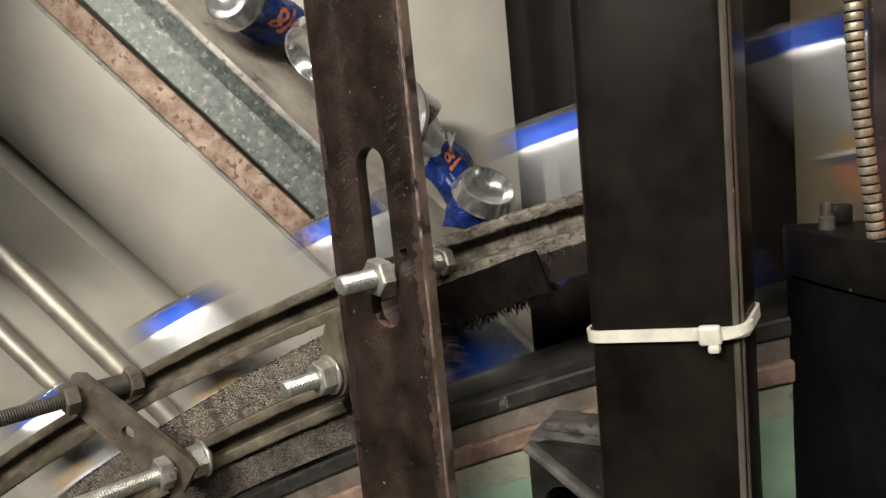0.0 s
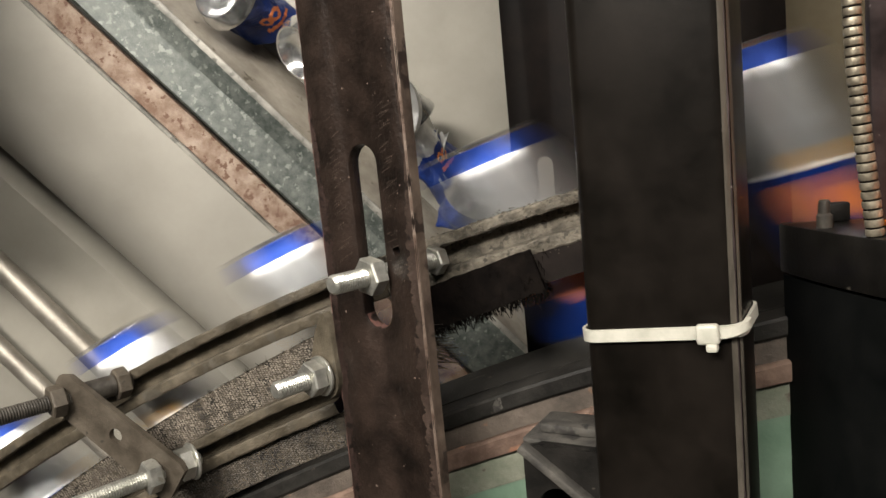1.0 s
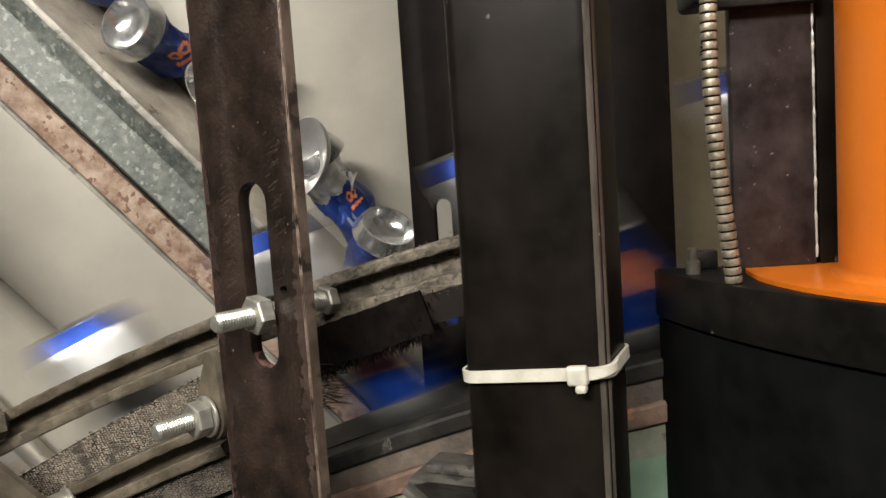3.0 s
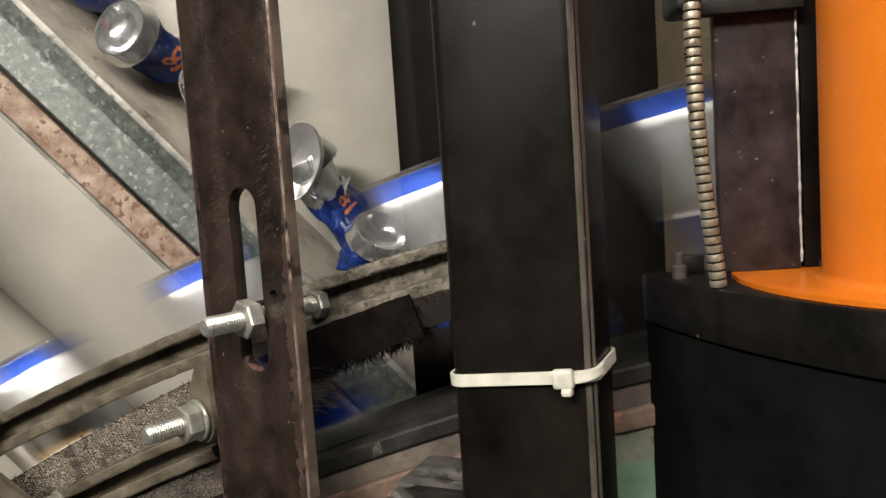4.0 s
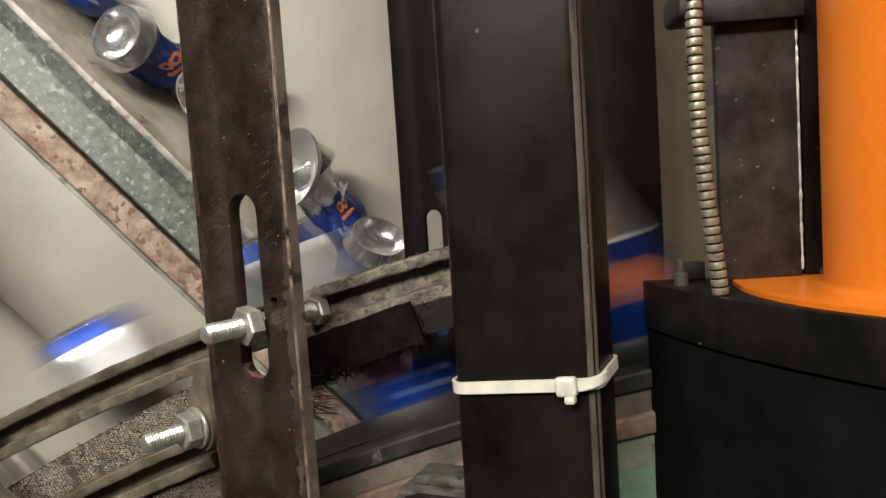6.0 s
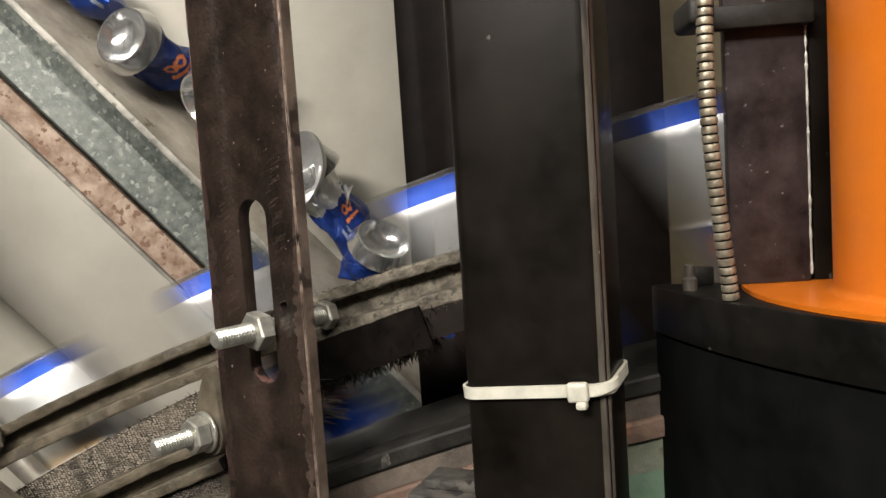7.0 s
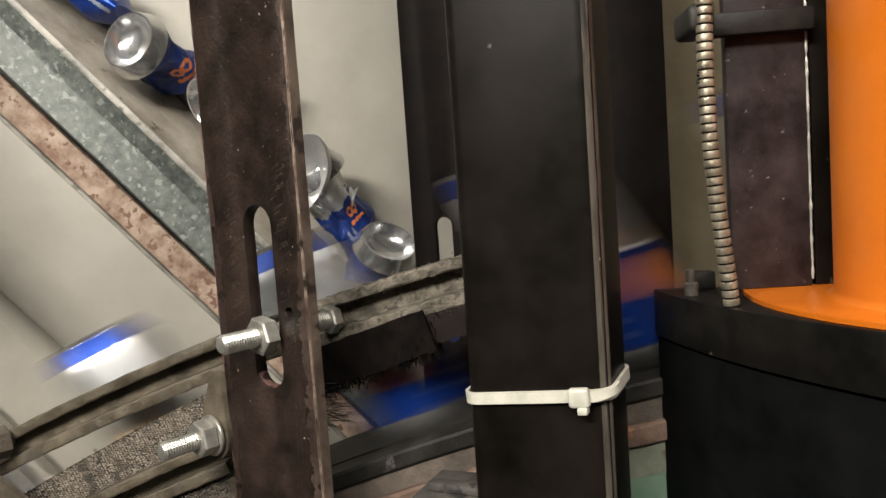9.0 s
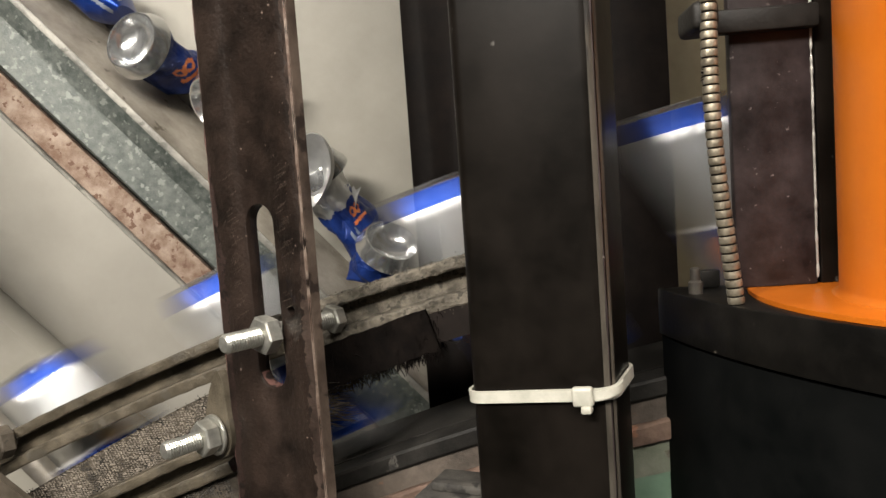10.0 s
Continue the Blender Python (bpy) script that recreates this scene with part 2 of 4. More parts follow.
def tube_along(bm, pts, r, seg=12):
    """A round bar through a list of places."""
    pts = [Vector(p) for p in pts]
    rings = []
    for i, p in enumerate(pts):
        d = (pts[min(i + 1, len(pts) - 1)] - pts[max(i - 1, 0)]).normalized()
        a = d.orthogonal().normalized() if i == 0 else (prev - d * prev.dot(d)).normalized()
        prev = a
        b = d.cross(a)
        rr = r[i] if isinstance(r, (list, tuple)) else r
        rings.append([bm.verts.new(p + rr * (a * math.cos(2 * math.pi * k / seg) + b * math.sin(2 * math.pi * k / seg))) for k in range(seg)])
    for a, b in zip(rings, rings[1:]):
        for k in range(seg):
            bm.faces.new((a[k], a[(k + 1) % seg], b[(k + 1) % seg], b[k]))
    bm.faces.new(rings[0])
    bm.faces.new(rings[-1])


# ---- the can track: an arc in an upright plane ----
PSI = radians(-16)
U, N = Vector((math.cos(PSI), math.sin(PSI), 0)), Vector((-math.sin(PSI), math.cos(PSI), 0))
ORIGIN = Vector((0, 0.450, 0))
ARC_S, ARC_Z, ARC_R = 0.528, -0.446, 1.585


def arc_angle(s, h=0.0):
    return math.acos((s - ARC_S) / (ARC_R + h))


def plane_point(s, z, off):
    return ORIGIN + U * s + N * off + Vector((0, 0, z))


def on_arc(th, h, off):
    return plane_point(ARC_S + (ARC_R + h) * math.cos(th), ARC_Z + (ARC_R + h) * math.sin(th), off)


def sweep(bm, profile, s0, s1, steps, drift=0.0, rough=0.0, h0=0.05):
    """Carries a closed profile of (offset, height) along the arc. drift: change of height for a metre of s."""
    a0, a1 = arc_angle(s0, h0), arc_angle(s1, h0)
    rings = []
    for i in range(steps + 1):
        th = a0 + (a1 - a0) * i / steps
        s = ARC_S + ARC_R * math.cos(th)
        ring = []
        for off, h in profile:
            p = on_arc(th, h + drift * s, off)
            if rough:
                p += rough * noise.noise_vector(p * 160)
            ring.append(bm.verts.new(p))
        rings.append(ring)
    k = len(profile)
    for a, b in zip(rings, rings[1:]):
        for j in range(k):
            bm.faces.new((a[j], a[(j + 1) % k], b[(j + 1) % k], b[j]))
    bm.faces.new(rings[0])
    bm.faces.new(rings[-1])


# ---- the hall ----
def slab(name, lo, hi, material):
    bm = bmesh.new()
    box(bm, lo, hi)
    return tagged(joined(name, bm, material), kind="structure")


slab("floor", (-4, -4, -0.1), (4, 3, 0), M_CONC)
slab("ceiling", (-4, -4, 3.2), (4, 3, 3.3), M_HALL)
slab("wall_north", (-4, 3, 0), (4, 3.15, 3.2), M_HALL)
slab("wall_south", (-4, -4.15, 0), (4, -4, 3.2), M_HALL)
slab("wall_west", (-4.15, -4, 0), (-4, 3, 3.2), M_HALL)
slab("wall_east", (4, -4, 0), (4.15, 3, 3.2), M_HALL)

for eye, target, w, h, watts in LAMPS:
    m = look(eye, target)
    fixture = thing("tube_light", "long white tube light hung under the ceiling", "light", m, "tube lights")
    bm = bmesh.new()
    box(bm, (-w / 2 - 0.02, -h / 2 - 0.02, 0.012), (w / 2 + 0.02, h / 2 + 0.02, 0.07), 0.005)
    part("housing", bm, M_HALL, fixture)
    bm = bmesh.new()
    box(bm, (-w / 2, -h / 2, 0.004), (w / 2, h / 2, 0.010))
    part("diffuser", bm, M_LIGHT, fixture)
    inv = m.inverted()
    for k in (-0.4, 0.4):
        bm = bmesh.new()
        a = m @ Vector((k * w * (w > h), k * h * (h > w), 0.06))
        tube_along(bm, [inv @ a, inv @ Vector((a.x, a.y, 3.2))], 0.004, 6)
        part("hanger", bm, M_ZINC, fixture)

# ---- the sloping reject chute behind the track ----
# slanted frame: e1 down along the lip, e2 away from it to the lower side
A0 = Vector((-0.194, 0.0, 1.309))
E1, E2 = Vector((0.654, 0, -0.757)), Vector((-0.757, 0, -0.654))


def chute_point(a, b, y):
    return A0 + E1 * a + E2 * b + Vector((0, y, 0))


def chute_sweep(name, profile, a0, a1, steps, material, parent, label="", rough=0.0, angle=40):
    bm = bmesh.new()
    rings = []
    for i in range(steps + 1):
        a = a0 + (a1 - a0) * i / steps
        ring = []
        for b, y in profile:
            p = chute_point(a, b, y)
            if rough:
                p += rough * noise.noise_vector(p * 60)
            ring.append(bm.verts.new(p))
        rings.append(ring)
    k = len(profile)
    for r0, r1 in zip(rings, rings[1:]):
        for j in range(k):
            bm.faces.new((r0[j], r0[(j + 1) % k], r1[(j + 1) % k], r1[j]))
    bm.faces.new(rings[0])
    bm.faces.new(rings[-1])
    return part(name, bm, material, parent, label, angle=angle)


chute = thing("reject_chute", "sloping grey sheet-metal chute with a galvanised lip", "chute")
chute_sweep("lip", [(0.0, 0.688), (0.002, 0.6860), (0.019, 0.6905), (0.022, 0.6905), (0.049, 0.6870), (0.051, 0.689), (0.051, 0.70), (0.048, 0.70), (0.046, 0.696), (0.003, 0.697), (0.001, 0.70)], -0.75, 1.25, 120, M_GALV, chute, "blotchy galvanised steel lip", 0.0005, angle=14)
chute_sweep("lip_edge", [(-0.0025, 0.6865), (0.0, 0.6855), (0.0035, 0.6862), (0.003, 0.6895), (-0.002, 0.6895)], -0.75, 1.25, 60, M_LIPEDGE, chute, "rubbed edge of bare metal", 0.0004)
chute_sweep("ledge", [(-0.001, 0.690), (-0.031, 0.780), (-0.028, 0.783), (0.002, 0.694)], -0.75, 1.25, 40, M_LEDGE, chute, "dusty grey ledge")
chute_sweep("rusty_strip", [(0.0560, 0.699), (0.0565, 0.697), (0.080, 0.697), (0.080, 0.706), (0.0560, 0.706)], -0.75, 1.25, 120, M_RUST, chute, "brown rusty steel strip", 0.0008)
bend = [(0.150 + 0.062 * math.sin(radians(k)), 0.692 + 0.050 * (1 - math.cos(radians(k)))) for k in range(0, 91, 10)]
chute_sweep("panel", [(0.081, 0.694), (0.084, 0.692)] + bend + [(b - 0.004, y + 0.003) for b, y in reversed(bend)] + [(0.081, 0.697)], -0.75, 1.25, 8, M_PANEL, chute, "plain grey steel panel", angle=30)
chute_sweep("panel_edge", [(0.0795, 0.6925), (0.0805, 0.6910), (0.0828, 0.6910), (0.0838, 0.6925)], -0.75, 1.25, 60, M_LIPEDGE, chute, "bare edge of the panel", 0.0003)
chute_sweep("back_sheet", [(-0.031, 0.782), (-1.1, 0.80), (-1.1, 0.806), (-0.028, 0.788)], -1.4, 1.9, 8, M_SHEET, chute, "plain grey steel sheet")
chute_sweep("lower_sheet", [(0.215, 0.80), (0.225, 0.745), (0.235, 0.735), (0.75, 0.735), (0.75, 0.742), (0.238, 0.742), (0.220, 0.806)], -0.75, 1.25, 8, M_SHEET, chute, "grey steel sheet below the gap")
for b, r in ((0.258, 0.011), (0.318, 0.009)):
    bm = bmesh.new()
    tube_along(bm, [chute_point(-0.6 + 0.2 * i, b + 0.012 * i, 0.715) for i in range(10)], r, 16)
    part("pipe", bm, M_PIPE, chute, "bright round steel pipe")
for x in (-0.9, 0.9):
    bm = bmesh.new()
    box(bm, (x - 0.03, 0.81, 0.0), (x + 0.03, 0.87, 2.0), 0.004)
    part("leg", bm, M_BACKPOST, chute)

end = thing("end_panel", "olive-brown folded steel end panel standing behind the track", "machine panel")
bm = bmesh.new()
prism(bm, [(0.262, 0.600), (0.46, 0.600), (0.46, 0.64), (0.457, 0.64), (0.457, 0.603), (0.265, 0.603), (0.265, 0.64), (0.262, 0.64)], 0.0, 1.9)
part("sheet", bm, M_OLIVE, end, angle=30)
bm = bmesh.new()
box(bm, (0.255, 0.596, 0.0), (0.467, 0.645, 0.04), 0.003)
part("foot_rail", bm, M_BEAM, end)
for z in (0.9, 1.42):
    bm = bmesh.new()
    lathe(bm, [(0.007, 0), (0.007, 0.003), (0.004, 0.005)], 12, pose(0.44, 0.600, z, 90))
    part("bolt", bm, M_OLDBOLT, end)

# added out of view on the left, only to shade the panel's upper part
cover = thing("side_cover", "unseen dark sheet on a post, added to shade the panel", "machine cover")
bm = bmesh.new()
box(bm, (-0.80, 0.500, 1.25), (-0.375, 0.503, 1.75), 0.001)
part("sheet", bm, M_BACKPOST, cover)
bm = bmesh.new()
box(bm, (-0.62, 0.503, 0.0), (-0.58, 0.543, 1.75), 0.003)
part("post", bm, M_BACKPOST, cover)

# ---- bolts ----
PN = radians(-46)
ROD_DIR = Vector((-math.sin(PN), math.cos(PN), 0))


def rod_pose(p):
    """z along the rods, away from the camera side."""
    z = ROD_DIR
    x = Vector((math.cos(PN), math.sin(PN), 0))
    y = z.cross(x)
    m = Matrix((x, y, z)).transposed().to_4x4()
    m.translation = p
    return m


def threaded(bm, r, z0, z1, pitch=0.0015, seg=18):
    prof = [(r * 0.75, z0), (r * 0.9, z0 + 0.0008)]
    z = z0 + 0.0008
    while z < z1 - pitch:
        prof += [(r * 0.87, z + pitch * 0.1), (r, z + pitch * 0.5), (r, z + pitch * 0.6)]
        z += pitch
    prof += [(r * 0.9, z1 - 0.0006), (r * 0.75, z1)]
    lathe(bm, prof, seg)


def hex_nut(bm, r, z0, z1, turn=0.0):
    rad = [(r * 0.90, z0), (r, z0 + 0.0009), (r, z1 - 0.0009), (r * 0.90, z1)]
    rings = []
    for rr, z in rad:
        rings.append([bm.verts.new((rr * math.cos(radians(60 * i + turn)), rr * math.sin(radians(60 * i + turn)), z)) for i in range(6)])
    for a, b in zip(rings, rings[1:]):
        for i in range(6):
            bm.faces.new((a[i], a[(i + 1) % 6], b[(i + 1) % 6], b[i]))
    bm.faces.new(rings[0])
    bm.faces.new(rings[-1])


def threaded_rod(p, length, nuts, washers, label, material=M_ZINC, r=0.0050, sleeve=None, nut_material=None):
    t = thing("threaded_rod", label, "threaded rod", rod_pose(p), "guide rail rods")
    bm = bmesh.new()
    threaded(bm, r, 0, length)
    part("rod", bm, material, t, angle=12)
    for z, turn, *size in nuts:
        bm = bmesh.new()
        hex_nut(bm, r * (size[0] if size else 2.0), z, z + 0.0085 * (0.8 if size else 1.0), turn)
        part("nut", bm, nut_material or material, t, angle=25)
    for z in washers:
        bm = bmesh.new()
        lathe(bm, [(r * 1.02, z), (r * 2.25, z), (r * 2.3, z + 0.0004), (r * 2.3, z + 0.0013), (r * 2.25, z + 0.0017), (r * 1.02, z + 0.0017)], 28, cap=False)
        part("washer", bm, nut_material or material, t)
    if sleeve:
        bm = bmesh.new()
        lathe(bm, [(r * 1.05, sleeve[0]), (r * 1.35, sleeve[0]), (r * 1.35, sleeve[1]), (r * 1.05, sleeve[1])], 20, cap=False)
        part("sleeve", bm, material, t)
    return t


# ---- upright posts ----
def post_frame(p, yaw):
    """x along the face, y into the machine, z up."""
    return pose(p[0], p[1], 0, 0, 0, yaw)


def flat_bar(name, p, yaw, x0, x1, thick, top, slots, material, label, hole=None, category="post", edge=True):
    t = thing(name, label, category, post_frame(p, yaw))
    bm = bmesh.new()
    holes = [stadium(cx, z0, z1, r) for cx, z0, z1, r in slots]
    if hole:
        holes.append(ring_pts(hole[0], hole[1], hole[2], 16))
    c = 0.0016
    outline = [(x0 + c, 0), (x1 - c, 0), (x1, c), (x1, top - c), (x1 - c, top), (x0 + c, top), (x0, top - c), (x0, c)]
    up = Matrix(((1, 0, 0, 0), (0, 0, 1, 0), (0, 1, 0, 0), (0, 0, 0, 1)))
    prism(bm, outline, 0, thick, holes, up)
    es = [e for e in bm.edges if len(e.link_faces) == 2 and e.calc_face_angle(0) > 0.9]
    bmesh.ops.bevel(bm, geom=es, offset=0.0011, segments=2, profile=0.5, affect="EDGES")
    part("bar", bm, material, t)
    if edge:
        bm = bmesh.new()
        tube_along(bm, [(x1 - 0.0010 + 0.0003 * noise.noise((0, 0, z * 30)), 0.0010, z) for z in [i * top / 300 for i in range(301)]], [0.0011 + 0.0005 * noise.noise((3, 0, i * 0.9)) for i in range(301)], 6)
        part("rubbed_edge", bm, M_EDGE, t, "paint rubbed to bare metal along the edge")
    return t


flat_bar("slotted_post", (-0.032, 0.379), -40, -0.0378, 0.0288, 0.008, 1.9, [(-0.002, 1.110, 1.2045, 0.0098)], M_POST, "brown-painted slotted steel post with worn edges and bolts", (0.0155, 1.151, 0.0022))
post = bpy.data.objects["slotted_post"].children[0]
bm = bmesh.new()
tube_along(bm, [(-0.0375 + 0.0006 * noise.noise((7, 0, z * 40)), 0.0014, z) for z in [i * 1.9 / 400 for i in range(401)]], [0.0011 + 0.0006 * noise.noise((9, 0, i * 0.5)) for i in range(401)], 8)
part("primer_edge", bm, M_REDEDGE, post, "red primer showing along the worn edge")
bm = bmesh.new()
rng = random.Random(31)
for k in range(90):
    z = 1.128 + 0.00105 * k
    for x0, x1 in ((-0.027, -0.0135), (0.0095, 0.0245)):
        if rng.random() < 0.5:
            continue
        a = x0 + rng.uniform(0, 0.006)
        b = min(x1, a + rng.uniform(0.002, 0.008))
        box(bm, (0, -0.00010, -0.00011), (b - a, 0.0003, 0.00011), 0, 2, pose(a, 0, z, 0, -rng.uniform(16, 26), 0))
# the light on the post's side face is put into a lighter brown
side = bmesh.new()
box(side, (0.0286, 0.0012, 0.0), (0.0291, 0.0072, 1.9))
part("worn_side", side, M_LITSIDE, post, "side face with its light put in as a lighter brown")


def ragged_band(name, x_edge, way, wide, amp, z0, z1, seed, material, label, lift=0.00009):
    """A thin layer along the post's edge whose inner border is torn; it fades out at both ends."""
    band = bmesh.new()
    rim, border = [], []
    n = int((z1 - z0) / 0.0005)
    for i in range(n + 1):
        z = z0 + i * 0.0005
        torn_edge = noise.noise((seed, 0, z * 55)) + 0.8 * noise.noise((seed + 2, 0, z * 190)) + 0.5 * noise.noise((seed - 2, 0, z * 600))
        w = max(0.0004, wide + amp * torn_edge) * min(1, 0.1 + 6 * i / n, 0.1 + 6 * (n - i) / n)
        rim.append(band.verts.new((x_edge, -lift, z)))
        border.append(band.verts.new((x_edge + way * w, -lift, z)))
    for i in range(n):
        band.faces.new((rim[i], border[i], border[i + 1], rim[i + 1]))
    bmesh.ops.solidify(band, geom=band.faces[:], thickness=0.00012)
    part(name, band, material, post, label)


ragged_band("chipped_band", 0.0281, -1, 0.0024, 0.0020, 1.195, 1.50, 4, M_CHIP, "ragged band of chipped paint along the edge")
ragged_band("chipped_band", 0.0281, -1, 0.0052, 0.0032, 0.90, 1.20, 11, M_CHIP, "broad ragged band of worn paint along the edge")
ragged_band("primer_band", -0.0368, 1, 0.0050, 0.0032, 0.90, 1.235, 17, M_PRIMER, "reddish primer showing through worn paint")
slot_lining = bmesh.new()
arc_in = [(-0.002 + 0.0096 * math.cos(radians(k)), 1.1198 + 0.0096 * math.sin(radians(k))) for k in range(196, 346, 10)]
rows_ = [[slot_lining.verts.new((x, y, z)) for x, z in arc_in] for y in (0.0012, 0.0070)]
for i in range(len(arc_in) - 1):
    slot_lining.faces.new((rows_[0][i], rows_[0][i + 1], rows_[1][i + 1], rows_[1][i]))
part("slot_lining", slot_lining, M_REDEDGE, post, "red rust at the bottom of the slot")
tagged(part("milling_texture", bm, M_MILL, post, "fine slanting marks beside the slot"), kind="stuff")
bm = bmesh.new()
for k in range(75):
    x = rng.choice((rng.uniform(-0.034, 0.030), rng.gauss(0.022, 0.004)))
    x = min(0.0280, max(-0.0335, x))
    z = rng.uniform(1.03, 1.34)
    if abs(x + 0.002) < 0.011 and 1.105 < z < 1.21:
        continue
    r = rng.uniform(0.0002, 0.0006) * rng.choice((0.7, 0.8, 1.0, 1.7))
    lathe(bm, [(r, -0.0002), (r * 0.7, 0.0001)], 6, Matrix.Translation((x, 0, z)) @ pose(0, 0, 0, 90) @ Matrix.Diagonal((1, rng.uniform(0.6, 1.5), 1, 1)))
for k in range(26):
    x, z = rng.uniform(-0.030, 0.024), rng.uniform(1.02, 1.36)
    if abs(x + 0.002) < 0.014 and 1.10 < z < 1.215:
        continue
    for j in range(rng.randint(3, 7)):
        x, z = min(0.027, max(-0.033, x + rng.gauss(0, 0.0011))), z + rng.gauss(0, 0.0011)
        r = rng.uniform(0.0002, 0.0005)
        lathe(bm, [(r, -0.0002), (r * 0.7, 0.0001)], 6, Matrix.Translation((x, 0, z)) @ pose(0, rng.uniform(0, 180), 0) @ pose(0, 0, 0, 90) @ Matrix.Diagonal((1, rng.uniform(0.4, 2.2), 1, 1)))
tagged(part("chipped_paint", bm, M_EDGE, post, "small bare chips in the paint"), kind="stuff")

flat_bar("back_slotted_post", (0.053, 0.503), -16, 0.0, 0.056, 0.008, 1.9, [(0.0215, 1.10, 1.187, 0.0055)], M_BACKPOST, "dark brown slotted steel post behind the cans", edge=False)
flat_bar("back_post", (0.165, 0.478), -10, 0.0, 0.058, 0.03, 1.9, [], M_BACKPOST, "dark speckled steel post behind the cans", edge=False)

tube = thing("square_tube_post", "black enamelled square steel tube post", "post", post_frame((0.0605, 0.3185), -30))
bm = bmesh.new()
R = 0.0065
W, D = 0.0635, 0.042
outline = ring_pts(W - R, D - R, R, 7, 0, 90) + ring_pts(R, D - R, R, 7, 90, 180) + ring_pts(R, R, R, 7, 180, 270) + ring_pts(W - R, R, R, 7, 270, 360)
inner = [(0.003 + x * (W - 0.006) / W, 0.003 + y * (D - 0.006) / D) for x, y in outline]
prism(bm, outline, 0, 1.9, [inner])
part("tube", bm, M_TUBE, tube, angle=30)
bm = bmesh.new()
tube_along(bm, [(W - 0.0012, 0.0024 + 0.0003 * noise.noise((1, 0, z * 30)), z) for z in [i * 1.9 / 300 for i in range(301)]], [0.0002 + 0.0010 * max(0, noise.noise((5, 0, i * 0.35))) for i in range(301)], 6)
part("rubbed_edge", bm, M_PLUM, tube, "dull rubbed paint along the corner")
# two grey strips paint the rounded corner's highlight onto the tube
for a0, a1 in ((-62, -38), (-28, -4)):
    bm = bmesh.new()
    arc = [(W - R + (R + 0.00012) * math.cos(radians(a0 + (a1 - a0) * i / 5)), R + (R + 0.00012) * math.sin(radians(a0 + (a1 - a0) * i / 5))) for i in range(6)]
    rows_ = [[bm.verts.new((x, y, z)) for x, y in arc] for z in (0.0, 1.9)]
    for i in range(5):
        bm.faces.new((rows_[0][i], rows_[0][i + 1], rows_[1][i + 1], rows_[1][i]))
    part("worn_corner", bm, M_TUBESHINE, tube, "worn grey strips that paint in the corner's highlight")

bm = bmesh.new()
rng = random.Random(77)
for x0, z0, n in ((0.045, 1.222, 6), (0.0535, 1.198, 4), (0.012, 1.262, 2), (0.030, 1.075, 3), (0.020, 1.190, 2), (0.040, 1.300, 4), (0.056, 1.140, 3)):
    x, z = x0, z0
    for j in range(n):
        x, z = x + rng.uniform(-0.0003, 0.0012), z - rng.uniform(0.0004, 0.0014)
        r = rng.uniform(0.0002, 0.0006)
        lathe(bm, [(r, -0.0002), (r * 0.7, 0.0001)], 6, Matrix.Translation((x, 0, z)) @ pose(0, rng.uniform(0, 180), 0) @ pose(0, 0, 0, 90) @ Matrix.Diagonal((1, rng.uniform(0.6, 1.8), 1, 1)))
tagged(part("chipped_paint", bm, M_DUSTY, tube, "small pale chips in the enamel"), kind="stuff")

# nylon tie round the tube
tie = thing("cable_tie", "white nylon cable tie pulled round the black tube", "cable tie", post_frame((0.0605, 0.3185), -30) @ pose(0, 0, 1.1130, 0, -4.3, 0))
bm = bmesh.new()
g = 0.0008
loop = ring_pts(W - R, D - R, R + g, 7, 0, 90) + ring_pts(R, D - R, R + g, 7, 90, 180) + ring_pts(R, R, R + g, 7, 180, 270) + ring_pts(W - R, R, R + g, 7, 270, 360)
loop2 = ring_pts(W - R, D - R, R + g + 0.0014, 7, 0, 90) + ring_pts(R, D - R, R + g + 0.0014, 7, 90, 180) + ring_pts(R, R, R + g + 0.0014, 7, 180, 270) + ring_pts(W - R, R, R + g + 0.0014, 7, 270, 360)
prism(bm, loop2, -0.0026, 0.0026, [loop])
part("band", bm, M_TIE, tie)
bm = bmesh.new()
box(bm, (0.0480, -0.0066, -0.0040), (0.0568, -0.0020, 0.0042), 0.0014, 3)
box(bm, (0.0515, -0.0078, -0.0066), (0.0560, -0.0030, -0.0034), 0.001, 2)
part("head", bm, M_TIE, tie)
bm = bmesh.new()
prev = None
for i in range(15):
    f = i / 14
    ang = radians(-95 + 100 * f)
    c = Vector((0.0570 + 0.0097 * math.cos(ang), 0.0065 + 0.0097 * math.sin(ang), 0.0022 * f ** 1.5))
    w = 0.0022 * (1 - 0.35 * f)
    out = Vector((math.cos(ang), math.sin(ang), 0)) * 0.0006
    ring = [bm.verts.new(c + Vector((0, 0, w)) + out), bm.verts.new(c + Vector((0, 0, w)) - out), bm.verts.new(c - Vector((0, 0, w)) - out), bm.verts.new(c - Vector((0, 0, w)) + out)]
    if prev:
        for j in range(4):
            bm.faces.new((prev[j], prev[(j + 1) % 4], ring[(j + 1) % 4], ring[j]))
    else:
        bm.faces.new(ring)
    prev = ring
bm.faces.new(prev)
part("tail", bm, M_TIE, tie)

# ---- guide rails of the track ----
DRIFT = -0.05


